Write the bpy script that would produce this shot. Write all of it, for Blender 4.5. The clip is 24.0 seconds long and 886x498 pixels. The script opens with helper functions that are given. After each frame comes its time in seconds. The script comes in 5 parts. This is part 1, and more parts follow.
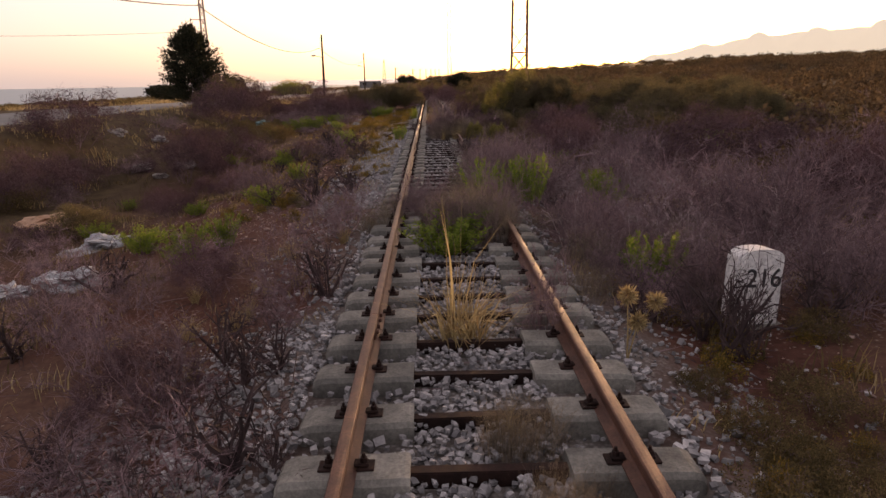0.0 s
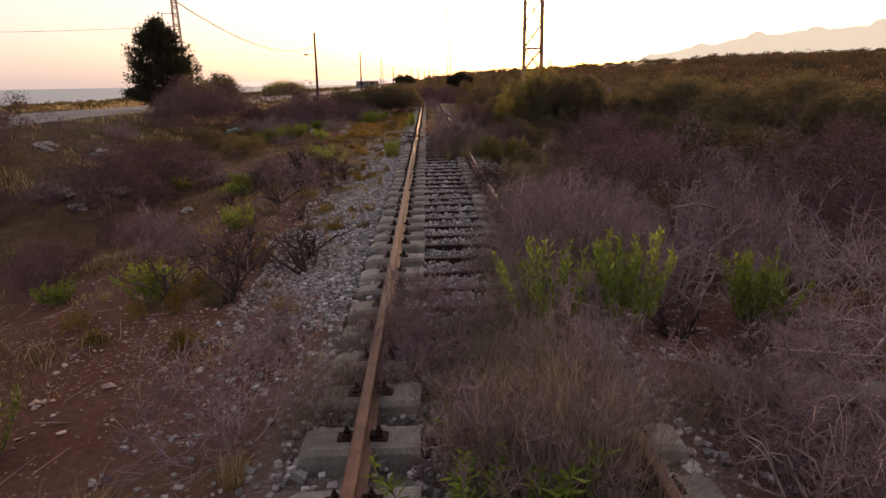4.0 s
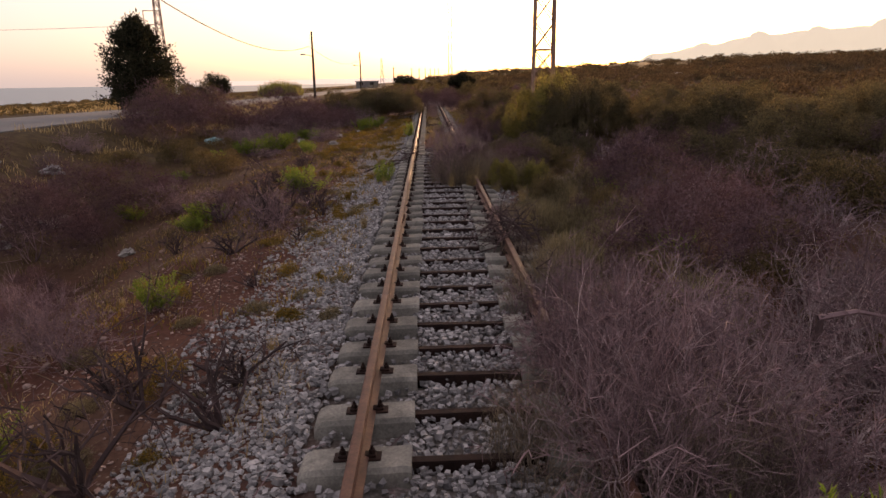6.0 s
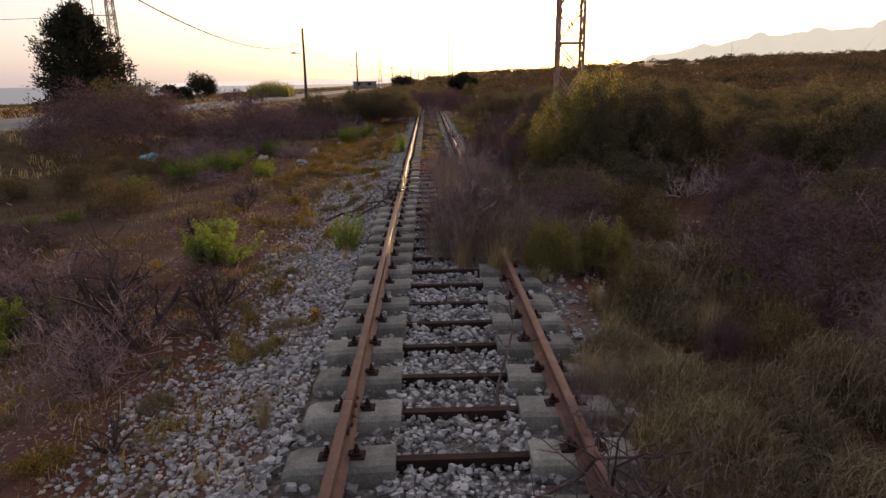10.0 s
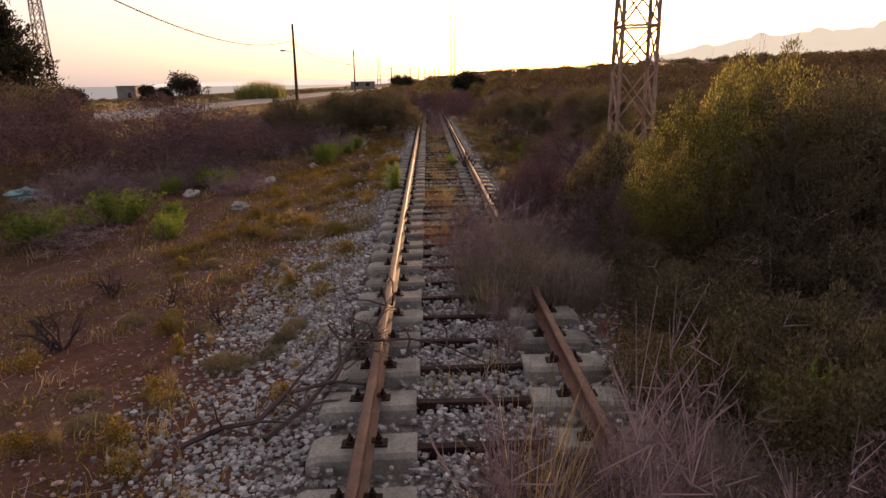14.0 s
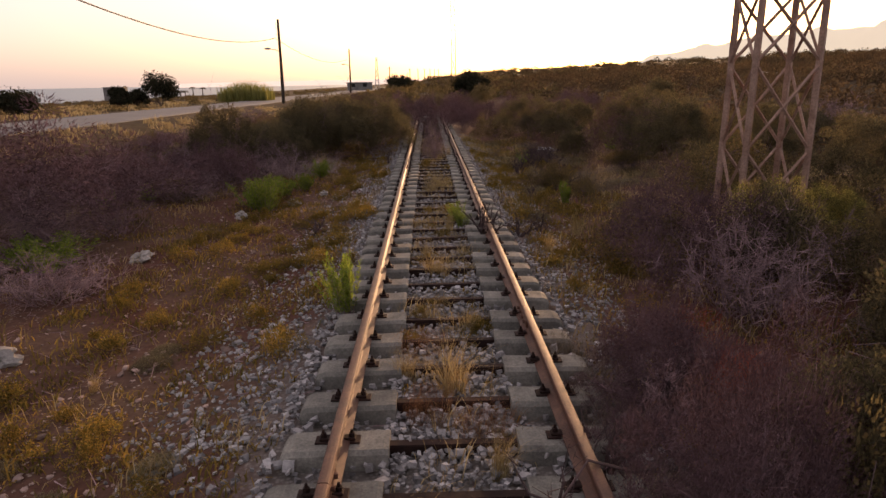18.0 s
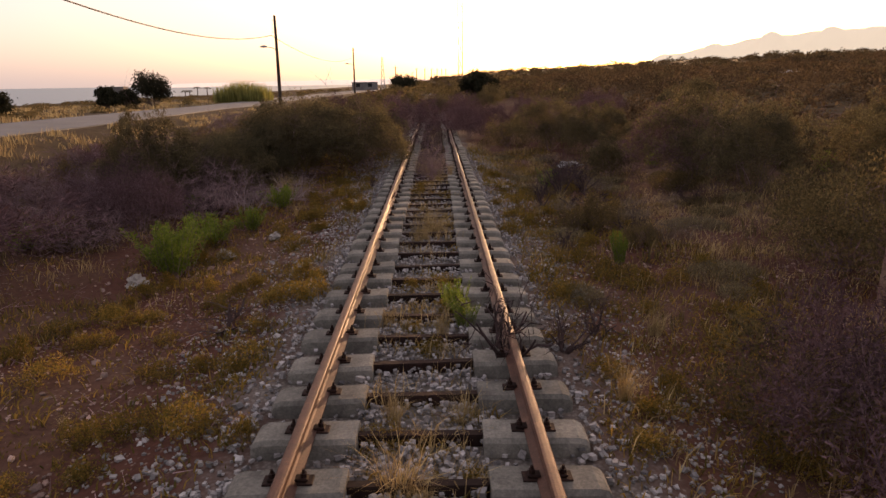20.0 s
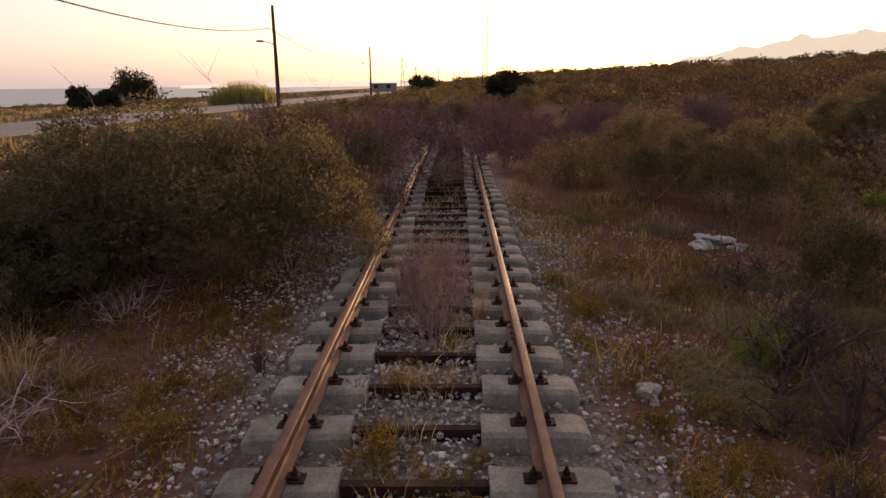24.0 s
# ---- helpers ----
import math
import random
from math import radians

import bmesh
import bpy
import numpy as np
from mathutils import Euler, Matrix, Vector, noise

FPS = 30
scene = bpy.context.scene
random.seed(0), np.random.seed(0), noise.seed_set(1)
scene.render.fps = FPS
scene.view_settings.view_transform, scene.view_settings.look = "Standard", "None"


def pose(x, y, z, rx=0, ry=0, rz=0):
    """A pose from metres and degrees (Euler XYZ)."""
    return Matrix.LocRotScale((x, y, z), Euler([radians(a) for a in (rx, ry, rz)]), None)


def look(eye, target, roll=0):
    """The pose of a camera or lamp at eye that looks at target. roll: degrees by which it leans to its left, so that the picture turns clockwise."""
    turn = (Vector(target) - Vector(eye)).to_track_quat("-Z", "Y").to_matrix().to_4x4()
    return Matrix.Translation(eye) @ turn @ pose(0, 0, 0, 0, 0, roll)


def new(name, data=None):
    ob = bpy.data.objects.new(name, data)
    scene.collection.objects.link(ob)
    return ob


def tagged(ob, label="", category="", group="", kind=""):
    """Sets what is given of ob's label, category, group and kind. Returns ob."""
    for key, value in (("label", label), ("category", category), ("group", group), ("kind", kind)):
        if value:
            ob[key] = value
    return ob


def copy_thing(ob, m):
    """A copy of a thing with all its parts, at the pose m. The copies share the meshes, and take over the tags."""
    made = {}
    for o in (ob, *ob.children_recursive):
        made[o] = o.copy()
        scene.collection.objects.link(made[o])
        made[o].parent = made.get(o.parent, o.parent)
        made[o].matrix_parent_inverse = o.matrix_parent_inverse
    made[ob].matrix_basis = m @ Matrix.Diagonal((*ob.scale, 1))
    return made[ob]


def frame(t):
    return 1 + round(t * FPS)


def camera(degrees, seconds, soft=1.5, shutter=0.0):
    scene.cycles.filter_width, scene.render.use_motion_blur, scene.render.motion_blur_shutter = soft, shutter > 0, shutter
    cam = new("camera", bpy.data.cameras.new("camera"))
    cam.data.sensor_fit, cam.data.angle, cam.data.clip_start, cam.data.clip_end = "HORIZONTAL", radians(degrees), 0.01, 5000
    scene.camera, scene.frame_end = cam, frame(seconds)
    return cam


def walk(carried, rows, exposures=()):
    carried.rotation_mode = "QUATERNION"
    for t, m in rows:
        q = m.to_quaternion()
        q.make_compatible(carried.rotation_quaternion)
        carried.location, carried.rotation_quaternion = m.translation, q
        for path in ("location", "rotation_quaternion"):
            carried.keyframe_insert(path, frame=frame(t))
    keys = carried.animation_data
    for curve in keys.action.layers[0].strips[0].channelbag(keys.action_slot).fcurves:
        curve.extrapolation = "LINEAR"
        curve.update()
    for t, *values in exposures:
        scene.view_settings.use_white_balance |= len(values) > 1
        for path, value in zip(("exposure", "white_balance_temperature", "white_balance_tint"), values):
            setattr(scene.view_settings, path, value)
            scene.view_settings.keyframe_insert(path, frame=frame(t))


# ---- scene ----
cam = camera(70.6, 24.0)
PATH = [
    (0, (-0.292, 2.434, 2.052), (-0.256, 4.365, 1.533), -0.9),
    (0.5, (-0.288, 2.945, 2.045), (-0.247, 4.875, 1.525), -0.8),
    (1, (-0.257, 3.572, 2.042), (-0.216, 5.503, 1.521), -0.9),
    (1.3, (-0.242, 3.93, 2.057), (-0.199, 5.86, 1.534), -0.9),
    (1.5, (-0.209, 4.199, 2.042), (-0.17, 6.13, 1.522), -0.9),
    (2, (-0.226, 4.866, 2.042), (-0.187, 6.797, 1.522), -0.9),
    (2.5, (-0.243, 5.596, 2.042), (-0.205, 7.527, 1.522), -1.0),
    (4.5, (-0.374, 8.765, 2.16), (-0.333, 10.696, 1.64), -1.0),
    (5, (-0.358, 9.593, 2.235), (-0.319, 11.524, 1.715), -0.9),
    (5.5, (-0.319, 10.426, 2.289), (-0.281, 12.357, 1.768), -0.9),
    (6, (-0.293, 11.281, 2.35), (-0.255, 13.211, 1.828), -0.9),
    (6.5, (-0.267, 12.113, 2.403), (-0.229, 14.043, 1.881), -0.9),
    (7, (-0.244, 12.949, 2.415), (-0.206, 14.879, 1.893), -0.8),
    (7.5, (-0.234, 13.793, 2.411), (-0.196, 15.723, 1.89), -0.9),
    (8, (-0.246, 14.64, 2.373), (-0.208, 16.571, 1.853), -0.9),
    (8.5, (-0.263, 15.49, 2.347), (-0.225, 17.42, 1.827), -0.9),
    (9, (-0.267, 16.267, 2.303), (-0.227, 18.198, 1.785), -0.9),
    (9.5, (-0.232, 16.989, 2.327), (-0.192, 18.92, 1.807), -0.8),
    (10, (-0.181, 17.747, 2.357), (-0.141, 19.678, 1.836), -0.8),
    (10.5, (-0.124, 18.511, 2.394), (-0.083, 20.441, 1.871), -0.8),
    (12.5, (-0.241, 22.413, 2.269), (-0.203, 24.344, 1.749), -0.9),
    (13, (-0.27, 23.387, 2.284), (-0.232, 25.318, 1.765), -0.9),
    (13.5, (-0.337, 24.42, 2.322), (-0.298, 26.351, 1.802), -0.9),
    (14, (-0.329, 25.436, 2.335), (-0.289, 27.366, 1.815), -0.8),
    (14.5, (-0.282, 26.326, 2.369), (-0.24, 28.257, 1.849), -0.8),
    (15, (-0.22, 27.364, 2.381), (-0.18, 29.295, 1.859), -0.9),
    (15.5, (-0.22, 28.306, 2.373), (-0.18, 30.237, 1.853), -0.9),
    (16, (-0.244, 29.248, 2.374), (-0.203, 31.179, 1.855), -0.9),
    (16.5, (-0.235, 30.271, 2.373), (-0.194, 32.202, 1.854), -0.9),
    (17, (-0.216, 31.229, 2.379), (-0.175, 33.16, 1.861), -0.8),
    (17.5, (-0.182, 32.181, 2.388), (-0.142, 34.112, 1.868), -0.9),
    (18, (-0.148, 33.094, 2.363), (-0.109, 35.025, 1.844), -0.9),
    (18.5, (-0.052, 33.976, 2.355), (-0.014, 35.908, 1.837), -0.8),
    (20.5, (0.209, 38.991, 2.362), (0.215, 40.922, 1.843), -0.9),
    (21, (0.293, 40.281, 2.366), (0.288, 42.212, 1.848), -0.9),
    (21.5, (0.349, 41.588, 2.368), (0.336, 43.519, 1.849), -0.8),
    (22, (0.375, 42.892, 2.355), (0.352, 44.823, 1.837), -0.8),
    (22.5, (0.357, 44.262, 2.33), (0.326, 46.194, 1.813), -0.8),
    (23, (0.365, 45.493, 2.345), (0.327, 47.424, 1.825), -0.8),
    (23.5, (0.33, 46.799, 2.312), (0.288, 48.73, 1.794), -0.7),
    (24, (0.274, 48.118, 2.233), (0.226, 50.05, 1.72), -0.6),
]
EXPOSURE = [(0.0, 0.1, 6700, 27), (8.0, 0.1, 6600, 26), (9.0, -0.03, 5900, 18), (10.0, 0.05, 6100, 20), (12.0, 0.1, 6600, 26), (24.0, 0.1, 6700, 27)]
walk(cam, [(t, look(eye, target, roll)) for t, eye, target, roll in PATH], EXPOSURE)

# ---- light ----
SUN_AZ, SUN_EL = radians(16.0), radians(5.0)
world = bpy.data.worlds.new("evening_sky")
world.use_nodes = True
scene.world = world
wn = world.node_tree.nodes
sky = wn.new("ShaderNodeTexSky")
sky.sky_type, sky.sun_disc = "NISHITA", False
sky.sun_elevation, sky.sun_rotation = SUN_EL, SUN_AZ
sky.air_density, sky.dust_density, sky.ozone_density = 0.8, 3.0, 0.7
wn["Background"].inputs["Strength"].default_value = 0.15
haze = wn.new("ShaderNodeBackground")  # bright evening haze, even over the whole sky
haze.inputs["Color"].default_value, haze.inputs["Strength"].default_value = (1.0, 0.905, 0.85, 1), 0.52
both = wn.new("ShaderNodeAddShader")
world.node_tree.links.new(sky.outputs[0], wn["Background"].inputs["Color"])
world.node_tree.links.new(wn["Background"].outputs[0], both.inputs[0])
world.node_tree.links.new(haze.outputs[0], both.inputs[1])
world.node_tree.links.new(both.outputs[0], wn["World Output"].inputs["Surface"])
sun = new("sun", bpy.data.lights.new("sun", "SUN"))
sun.data.energy, sun.data.angle, sun.data.color = 5.0, radians(0.6), (1.0, 0.62, 0.3)
sun.matrix_world = look((0, 0, 0), (-math.sin(SUN_AZ) * math.cos(SUN_EL), -math.cos(SUN_AZ) * math.cos(SUN_EL), -math.sin(SUN_EL)))

# ---- materials ----


def ramp(nt, fac, stops):
    r = nt.nodes.new("ShaderNodeValToRGB")
    el = r.color_ramp.elements
    while len(el) < len(stops):
        el.new(0.5)
    for e, (p, c) in zip(el, stops):
        e.position, e.color = p, (*c, 1)
    nt.links.new(fac, r.inputs[0])
    return r.outputs[0]


def tex(nt, scale, detail=4, rough=0.6, kind="ShaderNodeTexNoise", coord="Object", distort=0.0):
    tc = nt.nodes.new("ShaderNodeTexCoord")
    n = nt.nodes.new(kind)
    n.inputs["Scale"].default_value = scale
    if kind == "ShaderNodeTexNoise":
        n.inputs["Detail"].default_value, n.inputs["Roughness"].default_value = detail, rough
        n.inputs["Distortion"].default_value = distort
    if coord == "World":
        g = nt.nodes.new("ShaderNodeNewGeometry")
        nt.links.new(g.outputs["Position"], n.inputs["Vector"])
    else:
        nt.links.new(tc.outputs[coord], n.inputs["Vector"])
    return n.outputs[0]


def mix(nt, fac, a, b, mode="MIX"):
    m = nt.nodes.new("ShaderNodeMix")
    m.data_type, m.blend_type = "RGBA", mode
    for sock, v in ((m.inputs[0], fac), (m.inputs[6], a), (m.inputs[7], b)):
        if isinstance(v, (int, float)):
            sock.default_value = v
        elif isinstance(v, tuple):
            sock.default_value = (*v, 1)
        else:
            nt.links.new(v, sock)
    return m.outputs[2]


def surface(name, stops, scale, rough=0.9, fine=None, bump=0.0, bump_scale=40.0, metal=0.0, vary=0.0, island=0.0, coord="Object", spec=0.2):
    """A material with two scales of variation: a colour ramp over coarse noise, times a fine grain."""
    m = bpy.data.materials.new(name)
    m.use_nodes = True
    nt = m.node_tree
    p = nt.nodes["Principled BSDF"]
    col = ramp(nt, tex(nt, scale, coord=coord), stops)
    if fine:
        g = ramp(nt, tex(nt, fine, 3, 0.7, coord=coord), [(0.25, (0.62, 0.62, 0.62)), (0.75, (1.3, 1.28, 1.25))])
        col = mix(nt, 1.0, col, g, "MULTIPLY")
    for amount, node, out in ((vary, "ShaderNodeObjectInfo", "Random"), (island, "ShaderNodeNewGeometry", "Random Per Island")):
        if amount:
            n = nt.nodes.new(node)
            v = ramp(nt, n.outputs[out], [(0, (1 - amount,) * 3), (1, (1 + amount, 1 + amount * 0.95, 1 + amount * 0.85))])
            col = mix(nt, 1.0, col, v, "MULTIPLY")
    nt.links.new(col, p.inputs["Base Color"])
    p.inputs["Roughness"].default_value, p.inputs["Metallic"].default_value = rough, metal
    p.inputs["Specular IOR Level"].default_value = spec
    if bump:
        b = nt.nodes.new("ShaderNodeBump")
        b.inputs["Strength"].default_value, b.inputs["Distance"].default_value = 0.6, bump
        nt.links.new(tex(nt, bump_scale, 5, 0.65, coord=coord), b.inputs["Height"])
        nt.links.new(b.outputs[0], p.inputs["Normal"])
    return m


def foliage(name, stops, through_light=0.45, island=0.35, vary=0.15, warm=(1.0, 1.0, 0.8)):
    """Thin leaves or blades: diffuse with light shining through, each piece a little different."""
    m = bpy.data.materials.new(name)
    m.use_nodes = True
    nt = m.node_tree
    nt.nodes.remove(nt.nodes["Principled BSDF"])
    g = nt.nodes.new("ShaderNodeNewGeometry")
    col = ramp(nt, g.outputs["Random Per Island"], stops)
    o = nt.nodes.new("ShaderNodeObjectInfo")
    v = ramp(nt, o.outputs["Random"], [(0, (1 - vary,) * 3), (1, (1 + vary,) * 3)])
    col = mix(nt, 1.0, col, v, "MULTIPLY")
    patch = ramp(nt, tex(nt, 0.7, 2, coord="World"), [(0.3, (0.75, 0.78, 0.8)), (0.7, (1.2, 1.15, 1.1))])
    col = mix(nt, 1.0, col, patch, "MULTIPLY")
    d = nt.nodes.new("ShaderNodeBsdfDiffuse")
    t = nt.nodes.new("ShaderNodeBsdfTranslucent")
    s = nt.nodes.new("ShaderNodeMixShader")
    nt.links.new(col, d.inputs[0])
    nt.links.new(mix(nt, 1.0, col, warm, "MULTIPLY"), t.inputs[0])
    s.inputs[0].default_value = through_light
    nt.links.new(d.outputs[0], s.inputs[1])
    nt.links.new(t.outputs[0], s.inputs[2])
    nt.links.new(s.outputs[0], nt.nodes["Material Output"].inputs[0])
    return m


M_RUST = surface("rust", [(0.3, (0.056, 0.024, 0.017)), (0.55, (0.097, 0.043, 0.028)), (0.75, (0.148, 0.073, 0.046))], 6, 0.6, 60, 0.002, 90, 0.15, 0.08, spec=0.4)
M_BAR = surface("dark_steel", [(0.3, (0.012, 0.007, 0.007)), (0.7, (0.036, 0.018, 0.014))], 9, 0.8, 70, 0.002, 80, 0.2, 0.2)
M_CONCRETE = surface("concrete", [(0.3, (0.115, 0.112, 0.103)), (0.5, (0.179, 0.175, 0.158)), (0.72, (0.253, 0.244, 0.219))], 5, 0.9, 45, 0.004, 60, 0, 0.22, coord="World")
M_STONE = surface("ballast_stone", [(0.25, (0.198, 0.192, 0.196)), (0.5, (0.281, 0.279, 0.288)), (0.75, (0.381, 0.376, 0.392))], 3, 0.9, 30, 0.002, 60, 0, 0.1, 0.5, coord="World")
M_ROCK = surface("limestone", [(0.3, (0.184, 0.172, 0.16)), (0.7, (0.344, 0.326, 0.307))], 4, 0.9, 25, 0.01, 20, 0, 0.15)
M_WHITEWASH = surface("whitewashed_concrete", [(0.25, (0.42, 0.4, 0.39)), (0.5, (0.6, 0.59, 0.58)), (0.75, (0.68, 0.67, 0.67))], 4, 0.85, 30, 0.003, 45)
M_PAINT = surface("black_paint", [(0.3, (0.02, 0.02, 0.022)), (0.8, (0.05, 0.05, 0.05))], 20, 0.7)
M_TWIG = surface("dry_twig", [(0.3, (0.117, 0.078, 0.085)), (0.7, (0.258, 0.18, 0.194))], 2.5, 0.9, None, 0, 1, 0, 0.25, 0.35)
M_BURNT = surface("burnt_branch", [(0.3, (0.025, 0.018, 0.019)), (0.7, (0.1, 0.066, 0.065))], 4, 0.85, None, 0, 1, 0, 0.2, 0.2)
M_PALETWIG = surface("pale_twig", [(0.3, (0.217, 0.173, 0.172)), (0.7, (0.446, 0.362, 0.362))], 3, 0.85, None, 0, 1, 0, 0.2, 0.3)
M_BARK = surface("bark", [(0.3, (0.05, 0.035, 0.028)), (0.7, (0.12, 0.09, 0.07))], 6, 0.9, 30, 0.01, 30)
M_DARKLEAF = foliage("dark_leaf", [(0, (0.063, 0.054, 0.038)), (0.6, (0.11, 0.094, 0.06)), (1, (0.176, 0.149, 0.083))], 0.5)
# low sun put into the colour: a paler, yellower copy of dark_leaf
M_SUNTINTLEAF = foliage("sun_tinted_leaf", [(0, (0.09, 0.086, 0.034)), (0.6, (0.192, 0.171, 0.064)), (1, (0.401, 0.343, 0.113))], 0.62)
M_GREENLEAF = foliage("fresh_leaf", [(0, (0.102, 0.149, 0.03)), (0.6, (0.18, 0.241, 0.045)), (1, (0.288, 0.333, 0.07))], 0.5)
M_WITHER = foliage("withered_twig", [(0, (0.064, 0.04, 0.044)), (0.6, (0.118, 0.074, 0.084)), (1, (0.181, 0.117, 0.135))], 0.12)
M_DEADSTEM = foliage("dead_stem", [(0, (0.114, 0.092, 0.076)), (0.6, (0.194, 0.158, 0.128)), (1, (0.29, 0.242, 0.194))], 0.35)
M_REDSTEM = foliage("red_brown_stem", [(0, (0.12, 0.055, 0.035)), (0.6, (0.2, 0.1, 0.06)), (1, (0.27, 0.17, 0.1))], 0.35)
M_HILLSCRUB = foliage("hill_scrub", [(0, (0.068, 0.046, 0.029)), (0.6, (0.119, 0.081, 0.048)), (1, (0.183, 0.125, 0.072))], 0.25)
M_HILLBUSH = foliage("hill_bush", [(0, (0.054, 0.04, 0.026)), (0.6, (0.091, 0.07, 0.041)), (1, (0.152, 0.115, 0.061))], 0.25)
M_CRIMSON = foliage("rust_red_twig", [(0, (0.2, 0.045, 0.03)), (0.6, (0.32, 0.075, 0.045)), (1, (0.42, 0.13, 0.08))], 0.4)
M_MOUND = foliage("tussock_grass", [(0, (0.095, 0.078, 0.048)), (0.6, (0.175, 0.146, 0.088)), (1, (0.3, 0.25, 0.155))], 0.3)
M_CYPRESS = foliage("conifer_needle", [(0, (0.02, 0.024, 0.016)), (1, (0.055, 0.05, 0.032))], 0.2)
M_STRAW = foliage("straw", [(0, (0.227, 0.163, 0.09)), (0.6, (0.375, 0.282, 0.146)), (1, (0.499, 0.406, 0.224))], 0.28)
M_WEED = foliage("golden_weed", [(0, (0.091, 0.079, 0.025)), (0.5, (0.17, 0.128, 0.038)), (1, (0.328, 0.206, 0.052))], 0.4)
M_OLIVE = foliage("olive_scrub", [(0, (0.072, 0.06, 0.034)), (0.6, (0.145, 0.114, 0.057)), (1, (0.229, 0.167, 0.086))], 0.4)
M_REED = foliage("reed", [(0, (0.14, 0.15, 0.05)), (1, (0.3, 0.28, 0.1))], 0.5)
M_WOOD = surface("weathered_pole", [(0.3, (0.03, 0.024, 0.02)), (0.7, (0.07, 0.056, 0.045))], 3, 0.9, 20, spec=0.1)
M_FIELDSTONE = surface("dusty_stone", [(0.3, (0.21, 0.141, 0.12)), (0.7, (0.399, 0.301, 0.27))], 5, 0.95, 25, 0.002, 60, 0, 0.1, 0.45, coord="World")
M_STEEL = surface("rusty_steel", [(0.3, (0.2, 0.12, 0.09)), (0.7, (0.36, 0.25, 0.2))], 3, 0.7, 30, 0, 1, 0.3)
M_GREYSTEEL = surface("galvanised_steel", [(0.3, (0.3, 0.3, 0.3)), (0.7, (0.45, 0.44, 0.43))], 4, 0.6, None, 0, 1, 0.5)
M_CABLE = surface("cable", [(0.3, (0.02, 0.02, 0.02)), (0.7, (0.04, 0.04, 0.04))], 3, 0.6)
M_PLASTIC = surface("plastic_bag", [(0.3, (0.194, 0.202, 0.209)), (0.7, (0.324, 0.324, 0.324))], 9, 0.4, None, 0.01, 30, spec=0.5)
M_TEAL = surface("teal_plastic", [(0.3, (0.086, 0.216, 0.238)), (0.7, (0.216, 0.36, 0.36))], 6, 0.4, None, 0.01, 30, spec=0.5)
M_WALL = surface("rendered_wall", [(0.3, (0.13, 0.12, 0.12)), (0.7, (0.2, 0.19, 0.18))], 0.6, 0.9, 8)
M_ASPHALT = surface("worn_asphalt", [(0.3, (0.1, 0.1, 0.102)), (0.7, (0.155, 0.152, 0.152))], 0.5, 0.75, 25, 0.004, 60, coord="World")
M_DARK = surface("dark_opening", [(0.3, (0.01, 0.01, 0.01)), (0.7, (0.02, 0.02, 0.02))], 3, 0.8)


def ground_material():
    m = surface("soil", [(0.3, (0.059, 0.028, 0.022)), (0.46, (0.089, 0.043, 0.032)), (0.6, (0.101, 0.060, 0.044)), (0.75, (0.118, 0.074, 0.050))], 0.35, 0.95, 14, 0.03, 9, coord="World", spec=0.03)
    nt = m.node_tree
    p = nt.nodes["Principled BSDF"]
    base = p.inputs["Base Color"].links[0].from_socket
    # pale grit strewn over the soil
    v = nt.nodes.new("ShaderNodeTexVoronoi")
    g = nt.nodes.new("ShaderNodeNewGeometry")
    nt.links.new(g.outputs["Position"], v.inputs["Vector"])
    v.inputs["Scale"].default_value = 16
    spots = ramp(nt, v.outputs["Distance"], [(0.16, (1, 1, 1)), (0.26, (0, 0, 0))])
    where = ramp(nt, tex(nt, 0.8, 4, coord="World"), [(0.45, (0, 0, 0)), (0.62, (1, 1, 1))])
    fac = mix(nt, 1.0, spots, where, "MULTIPLY")
    col = mix(nt, fac, base, (0.3, 0.25, 0.21))
    # the gravel bed under the track, fading out over the shoulders
    sep = nt.nodes.new("ShaderNodeSeparateXYZ")
    nt.links.new(g.outputs["Position"], sep.inputs[0])
    ab = nt.nodes.new("ShaderNodeMath")
    ab.operation = "ABSOLUTE"
    nt.links.new(sep.outputs[0], ab.inputs[0])
    wob = nt.nodes.new("ShaderNodeMath")
    wob.operation = "MULTIPLY_ADD"
    wob.inputs[1].default_value = 2.2
    nt.links.new(tex(nt, 0.9, 5, coord="World"), wob.inputs[0])
    nt.links.new(ab.outputs[0], wob.inputs[2])
    scale = nt.nodes.new("ShaderNodeMath")
    scale.operation = "MULTIPLY"
    scale.inputs[1].default_value = 0.2
    nt.links.new(wob.outputs[0], scale.inputs[0])
    bed = ramp(nt, scale.outputs[0], [(0.4, (1, 1, 1)), (0.58, (0, 0, 0))])
    v2 = nt.nodes.new("ShaderNodeTexVoronoi")
    nt.links.new(g.outputs["Position"], v2.inputs["Vector"])
    v2.inputs["Scale"].default_value = 30
    grit = ramp(nt, v2.outputs["Distance"], [(0.15, (0.22, 0.205, 0.19)), (0.6, (0.12, 0.108, 0.097))])
    # dry olive growth over the hillside and far banks
    off = nt.nodes.new("ShaderNodeMath")
    off.operation = "MULTIPLY"
    off.inputs[1].default_value = 0.06
    nt.links.new(wob.outputs[0], off.inputs[0])
    growth = ramp(nt, off.outputs[0], [(0.35, (0, 0, 0)), (0.75, (0.85, 0.85, 0.85))])
    col = mix(nt, growth, col, ramp(nt, tex(nt, 2.5, 4, coord="World"), [(0.35, (0.045, 0.034, 0.02)), (0.65, (0.085, 0.066, 0.036))]))
    col = mix(nt, bed, col, grit)
    nt.links.new(col, p.inputs["Base Color"])
    return m


M_SOIL = ground_material()


